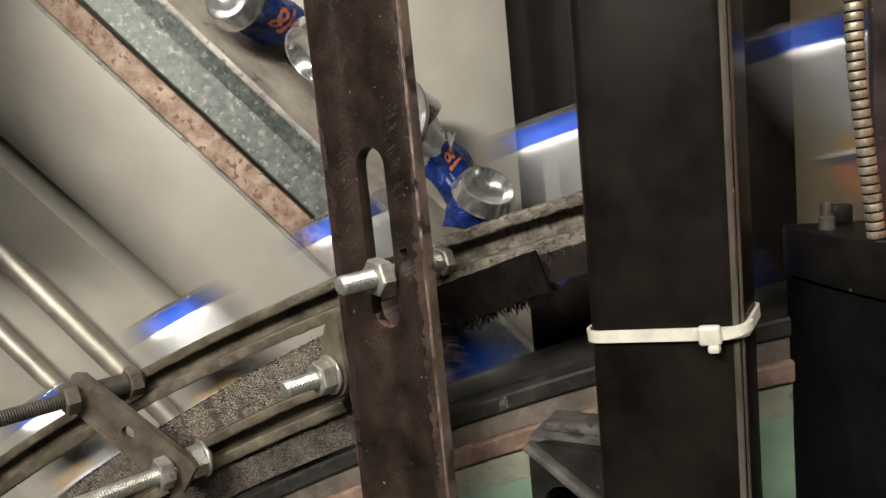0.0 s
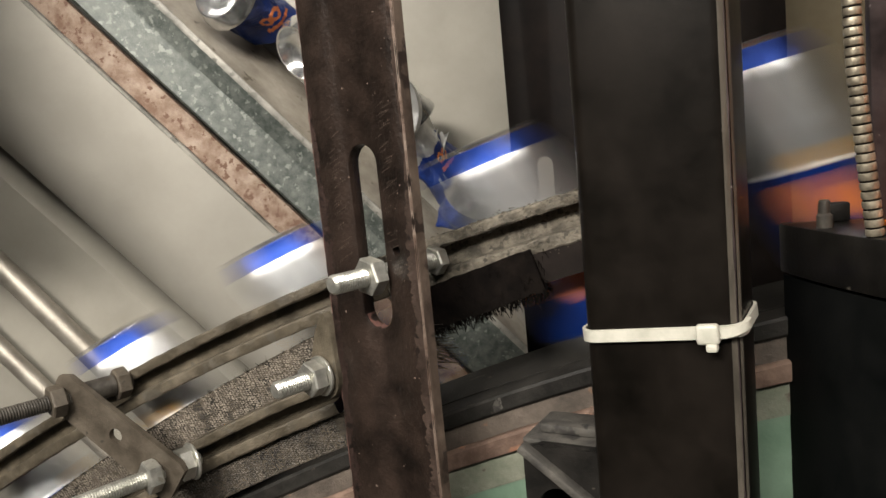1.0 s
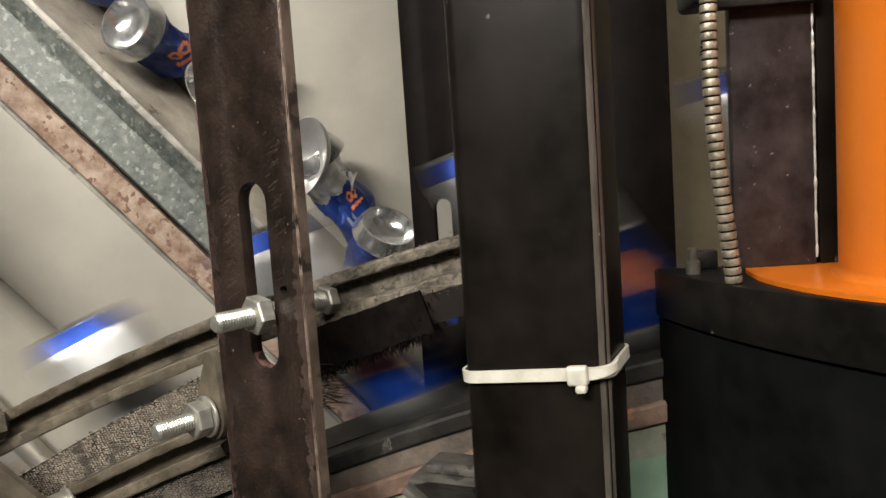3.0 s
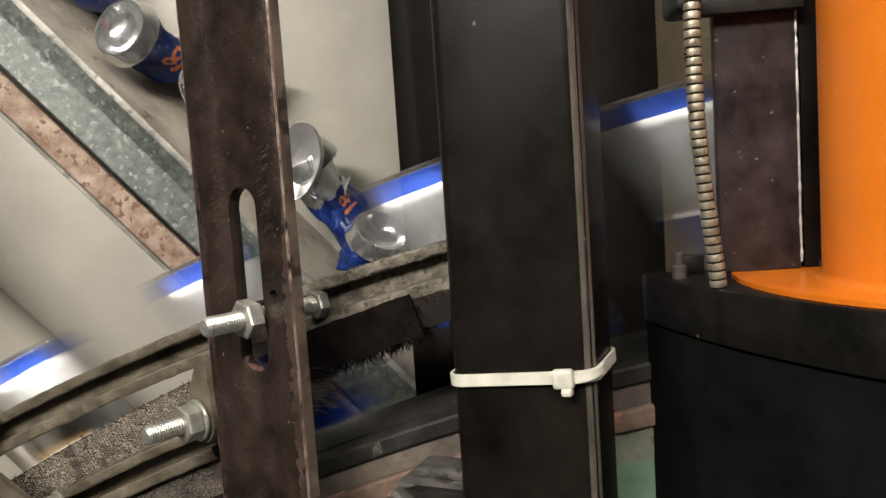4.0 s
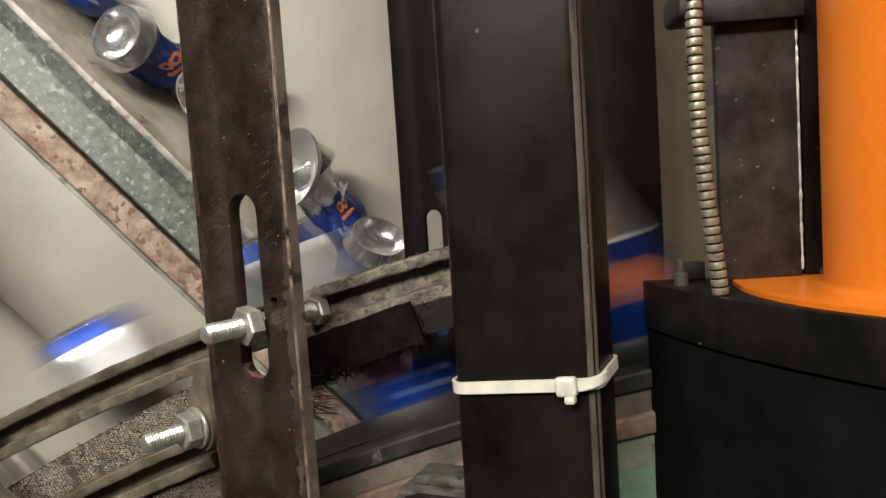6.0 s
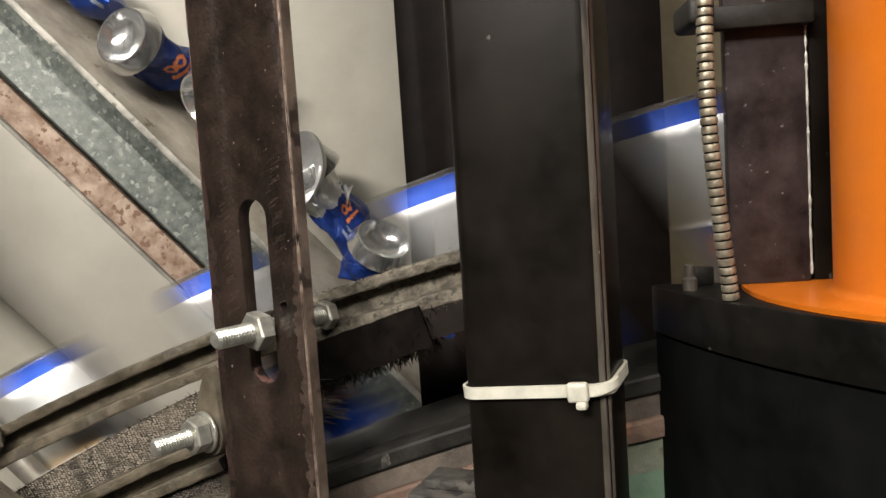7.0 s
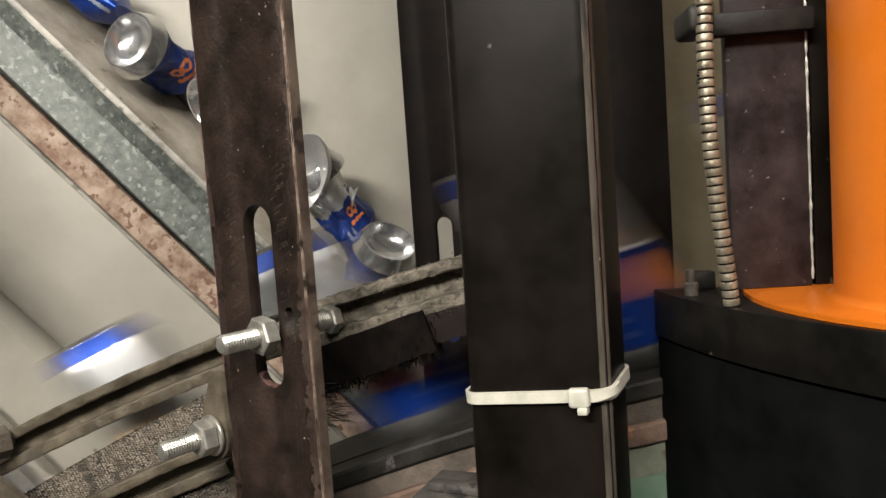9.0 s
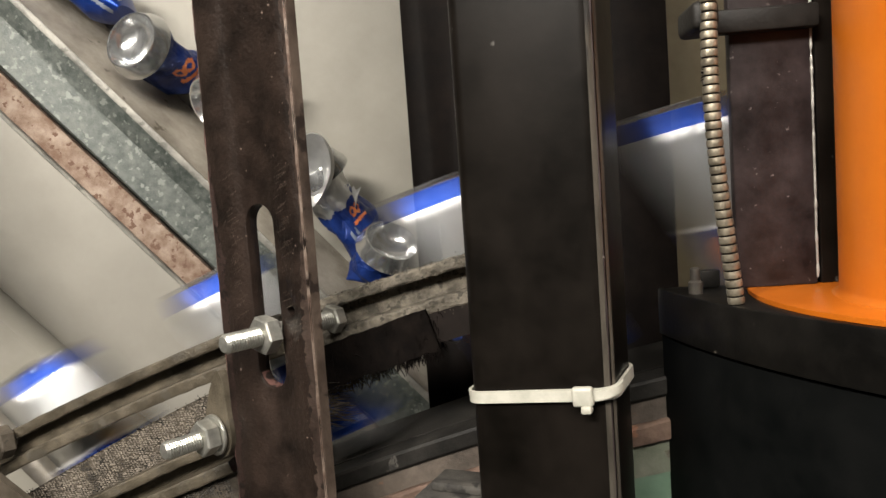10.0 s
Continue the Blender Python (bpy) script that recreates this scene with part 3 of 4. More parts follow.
def channel(h0, h1, front, back, lip_t=0.006, lip_b=0.007):
    return [(back, h0), (front, h0), (front - 0.0006, h0 + 0.001), (front - 0.0006, h0 + lip_b - 0.001), (front, h0 + lip_b), (back - 0.004, h0 + lip_b + 0.0005), (back - 0.004, h1 - lip_t - 0.0005),
            (front, h1 - lip_t), (front - 0.0006, h1 - lip_t + 0.001), (front - 0.0006, h1 - 0.001), (front, h1), (back, h1)]


rail = thing("upper_guide_rail", "curved grimy metal guide rail with a groove", "guide rail")
bm = bmesh.new()
sweep(bm, channel(0.0735, 0.0965, -0.0395, -0.0275), -0.52, -0.012, 170, DRIFT, 0.0005)
part("left_length", bm, M_RAIL, rail, angle=30)
bm = bmesh.new()
sweep(bm, channel(0.0705, 0.0960, -0.0400, -0.0275), -0.011, 0.135, 90, DRIFT, 0.0009)
part("right_length", bm, M_CAKED, rail, "dirt-caked length of rail", angle=30)
bm = bmesh.new()
rng = random.Random(4)
for i in range(800):
    th = arc_angle(rng.uniform(0.01, 0.13), 0.09)
    s = ARC_S + ARC_R * math.cos(th)
    lipz = rng.choice((0.0715, 0.0745, 0.092, 0.0955))
    p = on_arc(th, lipz + DRIFT * s + rng.gauss(0, 0.0013), -0.0402 + rng.uniform(-0.0003, 0.0008))
    r = rng.uniform(0.00015, 0.0005)
    q = bmesh.ops.create_icosphere(bm, subdivisions=1, radius=r, matrix=Matrix.Translation(p) @ Matrix.Diagonal((1.4, 0.8, 1, 1)))
tagged(part("caked_dirt", bm, M_GROOVE, rail, "caked dirt crumbs"), kind="stuff")

lower = thing("lower_guide_rail", "curved grimy lower guide rail ending at a bolted lug", "guide rail")
bm = bmesh.new()
sweep(bm, channel(0.0215, 0.0425, -0.0415, -0.0285), -0.52, -0.068, 150, DRIFT * 0.4, 0.0005)
part("length", bm, M_RAIL, lower, angle=30)
# lug at its end: a tapered eye plate
lug_m = rod_pose(Vector((-0.0935, 0.387, 1.0800)) + ROD_DIR * 0.032) @ pose(0, 0, 0, 0, 0, 180)
bm = bmesh.new()
outline = ring_pts(0, 0, 0.0135, 22, 170, 370) + [(0.004, 0.024), (-0.002, 0.034), (-0.006, 0.036), (-0.010, 0.030)]
prism(bm, outline, 0, 0.005, (), lug_m)
part("lug", bm, M_RAIL, lower, "tapered eye lug", angle=30)

for name, h0, h1, s1, off, weave, tilt, frayed in (("woven_strip", 0.0450, 0.0710, -0.060, -0.032, M_WEAVE, 0.030, 240), ("woven_strip", 0.001, 0.0205, -0.055, -0.0375, M_WEAVEDARK, -0.02, 130)):
    strip = thing(name, "grey woven wear strip along the guide rail", "wear strip", group="woven strips")
    bm = bmesh.new()
    sweep(bm, [(off, h0), (off, h1), (off + 0.005, h1), (off + 0.005, h0)], -0.40, s1, 60, tilt)
    part("backing", bm, M_GROOVE, strip)
    bm = bmesh.new()
    rng = random.Random(9)
    cols = int((s1 + 0.34) / 0.0017)
    rows_ = int((h1 - h0) / 0.0014)
    for i in range(cols):
        for j in range(rows_):
            s = -0.34 + i * 0.0017 + rng.gauss(0, 0.00022)
            th = arc_angle(s, h0)
            h = h0 + 0.0008 + j * 0.0014 + (0.0007 if i % 2 else 0) + tilt * s + rng.gauss(0, 0.0002)
            if rng.random() < 0.05:
                continue
            c = on_arc(th, h, off - 0.0003)
            t1 = Vector((0, 0, 1)) * rng.uniform(0.00055, 0.0008) + U * rng.uniform(-0.0003, 0.0003)
            t2 = U * rng.uniform(0.0007, 0.0010)
            tip = bm.verts.new(c - N * rng.uniform(0.0004, 0.0011))
            ring = [bm.verts.new(c + t1 * math.cos(k * math.pi / 3) + t2 * math.sin(k * math.pi / 3)) for k in range(6)]
            for k in range(6):
                bm.faces.new((ring[k], ring[(k + 1) % 6], tip))
    tagged(part("weave", bm, weave, strip), kind="stuff")
    bm = bmesh.new()
    for i in range(frayed):
        s = rng.uniform(-0.34, s1)
        th = arc_angle(s, h0)
        p = on_arc(th, (h1 if rng.random() < 0.7 else h0) + tilt * s, off - 0.001)
        d = (U * rng.uniform(-1, 1) + Vector((0, 0, rng.uniform(-0.2, 1))) - N * rng.uniform(0, 0.5)).normalized() * rng.uniform(0.0010, 0.0032)
        tube_along(bm, [p, p + d * 0.5 + N * 0.0003, p + d], 0.00016, 3)
    tagged(part("frayed_threads", bm, M_BRISTLE, strip), kind="stuff")

# ---- conveyor bed under the cans ----
bed = thing("conveyor_bed", "dark curved conveyor bed on a rusty brown beam", "conveyor")
bm = bmesh.new()
sweep(bm, [(-0.036, -0.011), (-0.037, -0.0095), (-0.037, -0.0025), (-0.036, -0.001), (0.042, -0.001), (0.042, -0.011)], -0.50, 0.40, 80)
wear_strip = part("wear_strip", bm, M_BED, bed, angle=18)
bm = bmesh.new()
rng = random.Random(6)
for i in range(60):
    h, s = rng.uniform(-0.0092, -0.0028), 0.036 + rng.gauss(0, 0.0011)
    p = on_arc(arc_angle(s, h), h, -0.0370)
    r = rng.uniform(0.0003, 0.0008)
    bmesh.ops.create_icosphere(bm, subdivisions=1, radius=r, matrix=Matrix.Translation(p) @ Matrix.Rotation(PSI, 4, "Z") @ Matrix.Diagonal((1, 0.18, 1.5, 1)))
tagged(part("dust_smear", bm, M_DUSTY, wear_strip, "pale smear of dust"), kind="stuff")
bm = bmesh.new()
sweep(bm, [(-0.035, -0.0225), (-0.035, -0.0112), (0.033, -0.0112), (0.033, -0.0225)], -0.46, 0.38, 80, 0.0, 0.0004)
part("beam", bm, M_BEAM, bed, "grey-brown steel beam")
bm = bmesh.new()
sweep(bm, [(-0.039, -0.0330), (-0.0395, -0.0320), (-0.0395, -0.0240), (-0.038, -0.0227), (0.033, -0.0227), (0.033, -0.0330)], -0.46, 0.38, 80, 0.0, 0.0005)
part("ledge", bm, M_RUSTBEAM, bed, "rusty brown ledge")
bm = bmesh.new()
sweep(bm, [(0.0405, 0.068), (0.0405, 0.086), (0.045, 0.086), (0.045, 0.068)], -0.02, 0.13, 30)
part("back_guide", bm, M_BACKPOST, bed, "dark brown back guide")
for s in (-0.42, 0.34):
    bm = bmesh.new()
    p = plane_point(s, 0, 0)
    top = on_arc(arc_angle(s), -0.030, 0).z
    box(bm, (-0.02, 0.042, 0), (0.02, 0.075, top), 0.003, 2, pose(p.x, p.y, 0, 0, 0, -16))
    box(bm, (-0.02, -0.02, top - 0.03), (0.02, 0.06, top), 0.003, 2, pose(p.x, p.y, 0, 0, 0, -16))
    part("leg", bm, M_BEAM, bed)

green = thing("machine_base", "green-painted machine base under the conveyor", "machine base")
bm = bmesh.new()
sweep(bm, [(-0.036, -0.125), (-0.036, -0.0345), (-0.034, -0.0332), (0.043, -0.0332), (0.043, -0.125)], -0.06, 0.30, 40)
part("body", bm, M_GREEN, green)
bm = bmesh.new()
sweep(bm, [(-0.0366, -0.0505), (-0.0366, -0.0333), (-0.0355, -0.0333), (-0.0355, -0.0505)], -0.06, 0.30, 40, 0.0, 0.0002)
part("dusty_band", bm, M_DUSTGREEN, green, "dust-covered upper band")
for x in (-0.03, 0.26):
    bm = bmesh.new()
    p = plane_point(x, 0, 0)
    box(bm, (-0.012, 0.042, 0), (0.012, 0.066, on_arc(arc_angle(x), -0.05, 0).z), 0.002, 2, pose(p.x, p.y, 0, 0, 0, -16))
    part("leg", bm, M_GREEN, green)

# ---- brush that wipes the cans ----
brush = thing("can_brush", "black strip brush with frayed bristles wiping the cans", "brush")
bm = bmesh.new()
sweep(bm, [(-0.044, 0.0465), (-0.044, 0.0700), (-0.031, 0.0700), (-0.031, 0.0465)], -0.005, 0.068, 40, 0.0, 0.0014)
part("block", bm, M_BRISTLE, brush)
bm = bmesh.new()
sweep(bm, [(-0.040, 0.0515), (-0.040, 0.0720), (-0.030, 0.0720), (-0.030, 0.0515)], 0.0, 0.150, 50, -0.02, 0.0003)
part("holder", bm, M_BACKPOST, brush, "dark brown steel holder")
bm = bmesh.new()
rng = random.Random(11)
for i in range(1300):
    s = rng.uniform(-0.012, 0.070)
    h = rng.choice((rng.uniform(0.0435, 0.069), rng.gauss(0.0465, 0.0015)))
    p = on_arc(arc_angle(s, h), h, rng.uniform(-0.046, -0.029))
    d = U * rng.gauss(0.15, 0.4) + Vector((0, 0, rng.gauss(-0.9, 0.4))) - N * rng.uniform(-0.2, 0.3)
    d = d.normalized() * rng.uniform(0.002, 0.0052)
    k = Vector((0, 0, rng.gauss(0, 0.0008)))
    tube_along(bm, [p, p + d * 0.5 + k, p + d], [0.0003, 0.00025, 0.0001], 3)
tagged(part("bristles", bm, M_BRISTLE, brush), kind="stuff")
bm = bmesh.new()
for i in range(190):
    s = rng.uniform(-0.011, 0.005)
    h = rng.uniform(0.028, 0.064)
    p = on_arc(arc_angle(s, h), h, rng.uniform(-0.043, -0.033))
    d = (U + Vector((0, 0, rng.choice((-0.22, 0.16, 0.0)) + rng.gauss(0, 0.12))) - N * rng.uniform(-0.15, 0.15)).normalized() * rng.uniform(0.010, 0.0165)
    k = Vector((0, 0, rng.gauss(0, 0.0006)))
    tube_along(bm, [p, p + d * 0.5 + k, p + d], [0.00028, 0.00026, 0.00016], 4)
tagged(part("stiff_hairs", bm, M_HAIR, brush, "stiff brown hairs sticking out beside the post"), kind="stuff")

# ---- rods that hold the rails ----
threaded_rod(Vector((-0.052, 0.357, 1.139)) , 0.074, ((0.0205, 12), (0.0665, 12, 1.62)), (), "zinc-plated threaded rod with nuts through the post slot")
threaded_rod(Vector((-0.0935, 0.387, 1.0800)), 0.062, ((0.0205, 20), (0.040, 0)), (0.0292,), "zinc-plated threaded rod with a nut and washer in the lug")

threaded_rod(Vector((-0.232, 0.444, 1.071)) - ROD_DIR * 0.075, 0.112, ((0.0625, 5), (0.1010, 20)), (), "dark threaded rod with nuts through the link plate", M_OLDBOLT, 0.0050, (0.081, 0.1005), M_LINK)
threaded_rod(Vector((-0.176, 0.428, 1.0245)) - ROD_DIR * 0.085, 0.108, ((0.0735, 15), (0.0935, 0)), (0.1020,), "zinc-plated threaded rod with nuts through the link plate")

# link plate that joins the two left rods
link_plate = thing("link_plate", "grimy oblong link plate with a hole, bolted across the rails", "bracket")
a, b = Vector((-0.232, 0.444, 1.071)), Vector((-0.176, 0.428, 1.0245))
mid = (a + b) / 2 + N * 0.001
m = Matrix((U, Vector((0, 0, 1)), U.cross(Vector((0, 0, 1))))).transposed().to_4x4()
m.translation = mid
inv = m.to_3x3().inverted()
la, lb = inv @ (a - mid), inv @ (b - mid)
ang = math.degrees(math.atan2(lb.y - la.y, lb.x - la.x))
half = math.hypot(lb.x - la.x, lb.y - la.y) / 2
bm = bmesh.new()
outline = [(-half - 0.008, -0.0125), (half + 0.010, -0.0135), (half + 0.013, -0.009), (half + 0.012, 0.012), (half + 0.007, 0.0145), (-half - 0.006, 0.0135), (-half - 0.012, 0.009), (-half - 0.011, -0.009)]
prism(bm, outline, 0, 0.004, [ring_pts(0.001, 0.001, 0.0045, 18)], m @ pose(0, 0, 0, 0, 0, ang))
part("plate", bm, M_LINK, link_plate, angle=30)

# ---- black cast bracket by the tube ----
cast = thing("cast_bracket", "black cast bracket with a round hole and dusty ribs", "bracket", pose(0.0335, 0.366, 0, 0, 0, -30))
bm = bmesh.new()
up = Matrix(((1, 0, 0, 0), (0, 0, 1, 0), (0, 1, 0, 0), (0, 0, 0, 1)))
prism(bm, [(0, 0.93), (0.060, 0.93), (0.060, 1.050), (0.012, 1.050), (0, 1.046)], 0, 0.006, [ring_pts(0.018, 1.014, 0.0115, 24)], up)
part("front_plate", bm, M_BLACK, cast, angle=30)
bm = bmesh.new()
box(bm, (0.0, 0.0, 1.0455), (0.058, 0.040, 1.0505), 0.0015)
box(bm, (0.006, 0.008, 1.0505), (0.052, 0.016, 1.0555), 0.0015)
part("top_flange", bm, M_DUSTY, cast, "dusty top flange")
bm = bmesh.new()
box(bm, (-0.002, -0.0065, -0.0022), (0.056, 0.001, 0.0022), 0.001, 2, Matrix.Translation((0.002, 0, 1.046)) @ pose(0, 0, 0, 0, 36, 0))
part("rib", bm, M_DUSTY, cast, "slanting rib with a dusty edge")
bm = bmesh.new()
box(bm, (0.0, 0.006, 0.93), (0.006, 0.045, 1.046), 0.001)
part("side_plate", bm, M_BLACK, cast)
bm = bmesh.new()
box(bm, (0.01, 0.006, 0.0), (0.05, 0.03, 0.932), 0.002)
part("foot", bm, M_BLACK, cast)

# ---- round black housing with the orange column ----
HC, HR = Vector((0.487, 0.366)), 0.3185
def housing_outline(c, r, back):
    """A circle cut flat on the side of the track."""
    pts = []
    n2 = Vector((N.x, N.y))
    o2 = Vector((ORIGIN.x, ORIGIN.y))
    for i in range(240):
        a = 2 * math.pi * i / 240
        p = c + r * Vector((math.cos(a), math.sin(a)))
        d = (p - o2).dot(n2)
        if d <= back:
            pts.append((p.x, p.y))
    k = max(range(len(pts)), key=lambda j: (Vector(pts[j]) - Vector(pts[j - 1])).length)
    return pts[k:] + pts[:k]


housing = thing("round_housing", "black round-fronted machine housing with a thick top plate", "machine housing")
bm = bmesh.new()
prism(bm, housing_outline(HC, HR - 0.0003, -0.034), 0.0, 1.1215)
part("body", bm, M_DRUM, housing, angle=30)
bm = bmesh.new()
prism(bm, housing_outline(HC, HR + 0.0015, -0.034), 1.123, 1.147)
es = [e for e in bm.edges if len(e.link_faces) == 2 and e.calc_face_angle(0) > 0.9]
bmesh.ops.bevel(bm, geom=es, offset=0.0012, segments=2, profile=0.5, affect="EDGES")
top_plate = part("top_plate", bm, M_TOPPLATE, housing, angle=30)
bm = bmesh.new()
prism(bm, housing_outline(HC, HR - 0.004, -0.0365), 1.1205, 1.1232)
part("seam", bm, M_DRUM, housing, "dusty seam under the top plate", angle=30)
bm = bmesh.new()
lathe(bm, [(0.0034, 1.147), (0.0034, 1.1525), (0.0024, 1.1535), (0.0024, 1.1590), (0.0017, 1.1596)], 14, Matrix.Translation((0.1755, 0.338, 0)))
part("stud", bm, M_OLDBOLT, top_plate)
bm = bmesh.new()
box(bm, (0.181, 0.350, 1.147), (0.194, 0.356, 1.156), 0.001)
part("lug", bm, M_BLACK, top_plate)

column = thing("orange_column", "orange-enamelled column on a round orange foot", "column")
OC = Vector((0.300, 0.283))
bm = bmesh.new()
prism(bm, housing_outline(OC, 0.113, -0.037), 1.1472, 1.1492)
part("foot", bm, M_ORANGE, column, angle=30)
bm = bmesh.new()
lathe(bm, [(0.063, 1.1492), (0.0608, 1.1505), (0.060, 1.1525), (0.060, 1.70), (0.057, 1.703)], 64, Matrix.Translation((0.2725, 0.2655, 0)))
part("shaft", bm, M_ORANGE, column)

side = thing("side_plate", "plum-brown painted upright plate beside the orange column", "machine plate", pose(0.192, 0.3285, 0, 0, 0, -10))
bm = bmesh.new()
box(bm, (0.0, 0.0, 1.1492), (0.0365, 0.006, 1.62), 0.0012)
part("plate", bm, M_PLUM, side)
bm = bmesh.new()
tube_along(bm, [(0.0364 + 0.0002 * noise.noise((2, 0, z * 60)), 0.0004, z) for z in [1.1525 + i * 0.0015 for i in range(311)]], [max(0.0001, 0.0007 - 0.004 * max(0, z - 1.24) + 0.0007 * noise.noise((8, 0, z * 260))) for z in [1.1525 + i * 0.0015 for i in range(311)]], 6)
part("bright_edge", bm, M_GALVEDGE, side, "bare metal edge")
bm = bmesh.new()
box(bm, (0.0385, 0.002, 1.1492), (0.0500, 0.009, 1.62), 0.001)
part("back_plate", bm, M_TUBE, side, "black back plate")
collar = thing("clamp_collar", "black clamp collar round the conduit and plate", "clamp", pose(0.192, 0.3285, 0, 0, 0, -10))
bm = bmesh.new()
box(bm, (-0.0235, -0.0300, 1.2650), (-0.012, -0.002, 1.2770), 0.003, 3)
box(bm, (-0.0200, -0.008, 1.2660), (0.0375, -0.0006, 1.2765), 0.0015)
part("band", bm, M_BLACK, collar)

conduit = thing("flexible_conduit", "ribbed flexible steel conduit rising from the housing", "conduit")
bm = bmesh.new()
pts, rad = [], []
L = 0.40
k = 106 * 6
core = []
for i in range(k + 1):
    z = 1.147 + L * i / k
    x = 0.1765 - 0.0065 * math.sin(min(1, (z - 1.147) / 0.13) * math.pi / 2) + 0.0008 * math.sin(z * 40)
    y = 0.3015 + 0.010 * (z - 1.147)
    pts.append((x, y, z))
    rad.append((0.0027, 0.00345, 0.00355, 0.00358, 0.00358, 0.00350)[i % 6])
    if i % 6 == 0:
        core.append((x, y, z))
tube_along(bm, pts, rad, 16)
inside = bmesh.new()
tube_along(inside, core, 0.00315, 14)
part("inner_hose", inside, M_BRISTLE, conduit, "black inner hose in the joints")
part("spiral", bm, M_CONDUIT, conduit, angle=28)
bm = bmesh.new()
for i in range(9):
    rr = random.Random(i)
    p = Vector((0.1722, 0.3025, 1.246 + 0.002 * rr.random()))
    tube_along(bm, [p, p + Vector((-0.0035 * rr.random() - 0.0035, -0.001, rr.uniform(-0.004, 0.002)))], 0.00028, 4)
part("frayed_wire", bm, M_BRISTLE, conduit, "frayed black wire ends")

# ---- crushed cans lying on the ledge ----
def crushed_can(p, axis, length, label, seed, squash, silver=0.0, spin=0, prints=(), base=True, wall=None):
    """The base end sits at p and faces against the axis; the body crumples away along it."""
    t = thing("crushed_can", label, "can", Matrix.Translation(p) @ Vector(axis).normalized().to_track_quat("Z", "Y").to_matrix().to_4x4() @ pose(0, 0, 0, 0, 0, spin), "crushed cans")
    bm = bmesh.new()
    seg, rows_ = 108, 72
    rings = []
    rng = random.Random(seed)
    ph = [rng.uniform(0, 6.28) for _ in range(4)]
    for j in range(rows_ + 1):
        f = j / rows_
        base = 0.0305 if f > 0.10 else 0.0265 + 0.0040 * f / 0.10
        ring = []
        for i in range(seg):
            a = 2 * math.pi * i / seg
            sq = squash * math.sin(math.pi * min(1, f * 1.15)) ** 0.7
            q = Vector((math.cos(a) * 2, math.sin(a) * 2, f * 4 + seed))
            r = base * (1 - 0.30 * sq * (0.5 + 0.5 * math.sin(3 * a + ph[0] + 7 * f)) + 0.22 * sq * noise.noise(q) - 0.10 * sq * abs(noise.noise(q * 3.1)))
            pinch = max(0.0, (f - 0.72) / 0.28)
            x, y = r * math.cos(a) * (1 + 0.10 * sq + 0.12 * pinch), r * math.sin(a) * (1 - 0.55 * sq) * (1 - 0.8 * pinch)
            z = f * length + 0.006 * sq * noise.noise(q * 1.7 + Vector((5, 0, 0)))
            ring.append(bm.verts.new((x + 0.006 * sq * math.sin(ph[1] + 5 * f), y, z)))
        rings.append(ring)
    for a, b in zip(rings, rings[1:]):
        for i in range(seg):
            bm.faces.new((a[i], a[(i + 1) % seg], b[(i + 1) % seg], b[i]))
    bm.faces.new(rings[-1])
    if silver:
        low = bmesh.new()
        keep = {}
        for f in [f for f in bm.faces if f.calc_center_median().z < (silver + 0.16 * noise.noise(f.calc_center_median() * 70)) * length]:
            low.faces.new([keep.setdefault(v, low.verts.new(v.co)) if v not in keep else keep[v] for v in f.verts])
            bm.faces.remove(f)
        bmesh.ops.delete(low, geom=[v for v in low.verts if not v.link_faces], context="VERTS")
        part("bare_wall", low, M_BAREALU, t, "crumpled bare aluminium wall", angle=28)
    # printed shapes are cut out of the wall: (name, material, label, inside), inside asks the way round from the front and the way along, in mm
    front = t.matrix_world.to_3x3().inverted() @ Vector((0.1, -1, 0.15))
    a_front = math.atan2(front.y, front.x)
    for pname, material, plabel, inside in prints:
        ink, keep = bmesh.new(), {}
        chosen = []
        for f in bm.faces:
            c = f.calc_center_median()
            if len(f.verts) == 4 and inside(((math.atan2(c.y, c.x) - a_front + math.pi) % (2 * math.pi) - math.pi) * 30, c.z * 1000):
                chosen.append(f)
        for f in chosen:
            for v in f.verts:
                if v not in keep:
                    keep[v] = ink.verts.new(v.co)
            ink.faces.new([keep[v] for v in f.verts])
            bm.faces.remove(f)
        tagged(part(pname, ink, material, t, plabel, angle=28), kind="stuff")
    part("body", bm, wall or M_NAVY, t, "crumpled blue printed wall", angle=28)
    if base:
        bm = bmesh.new()
        lathe(bm, [(0.0001, 0.0095), (0.008, 0.0088), (0.0135, 0.0066), (0.0165, 0.0034), (0.0180, -0.0005), (0.0192, -0.0028), (0.0204, -0.0030), (0.0214, -0.0012), (0.0224, 0.0018), (0.0240, 0.0050), (0.0246, 0.0085)], 44, pose(0, 0, -0.003) @ Matrix.Scale(1.28, 4), cap=False)
        part("base", bm, M_ALU, t, "shiny domed aluminium base")
    return t


def rings_print(u0, v0, r, w):
    """Two joined rings and a short stroke, like worn round lettering."""
    def inside(u, v):
        u, v = u - u0, v - v0
        one, two = math.hypot(u, v), math.hypot(u - 1.7 * r, v)
        return r - w < one < r or r - w < two < r or (abs(u - 0.8 * r) < 2.4 * r and 1.5 * r < v < 1.5 * r + w)
    return inside


def stripes_print(u0, gap, w, v0, v1):
    return lambda u, v: v0 < v < v1 and any(abs(u - u0 - k * gap) < w / 2 for k in (0, 1))


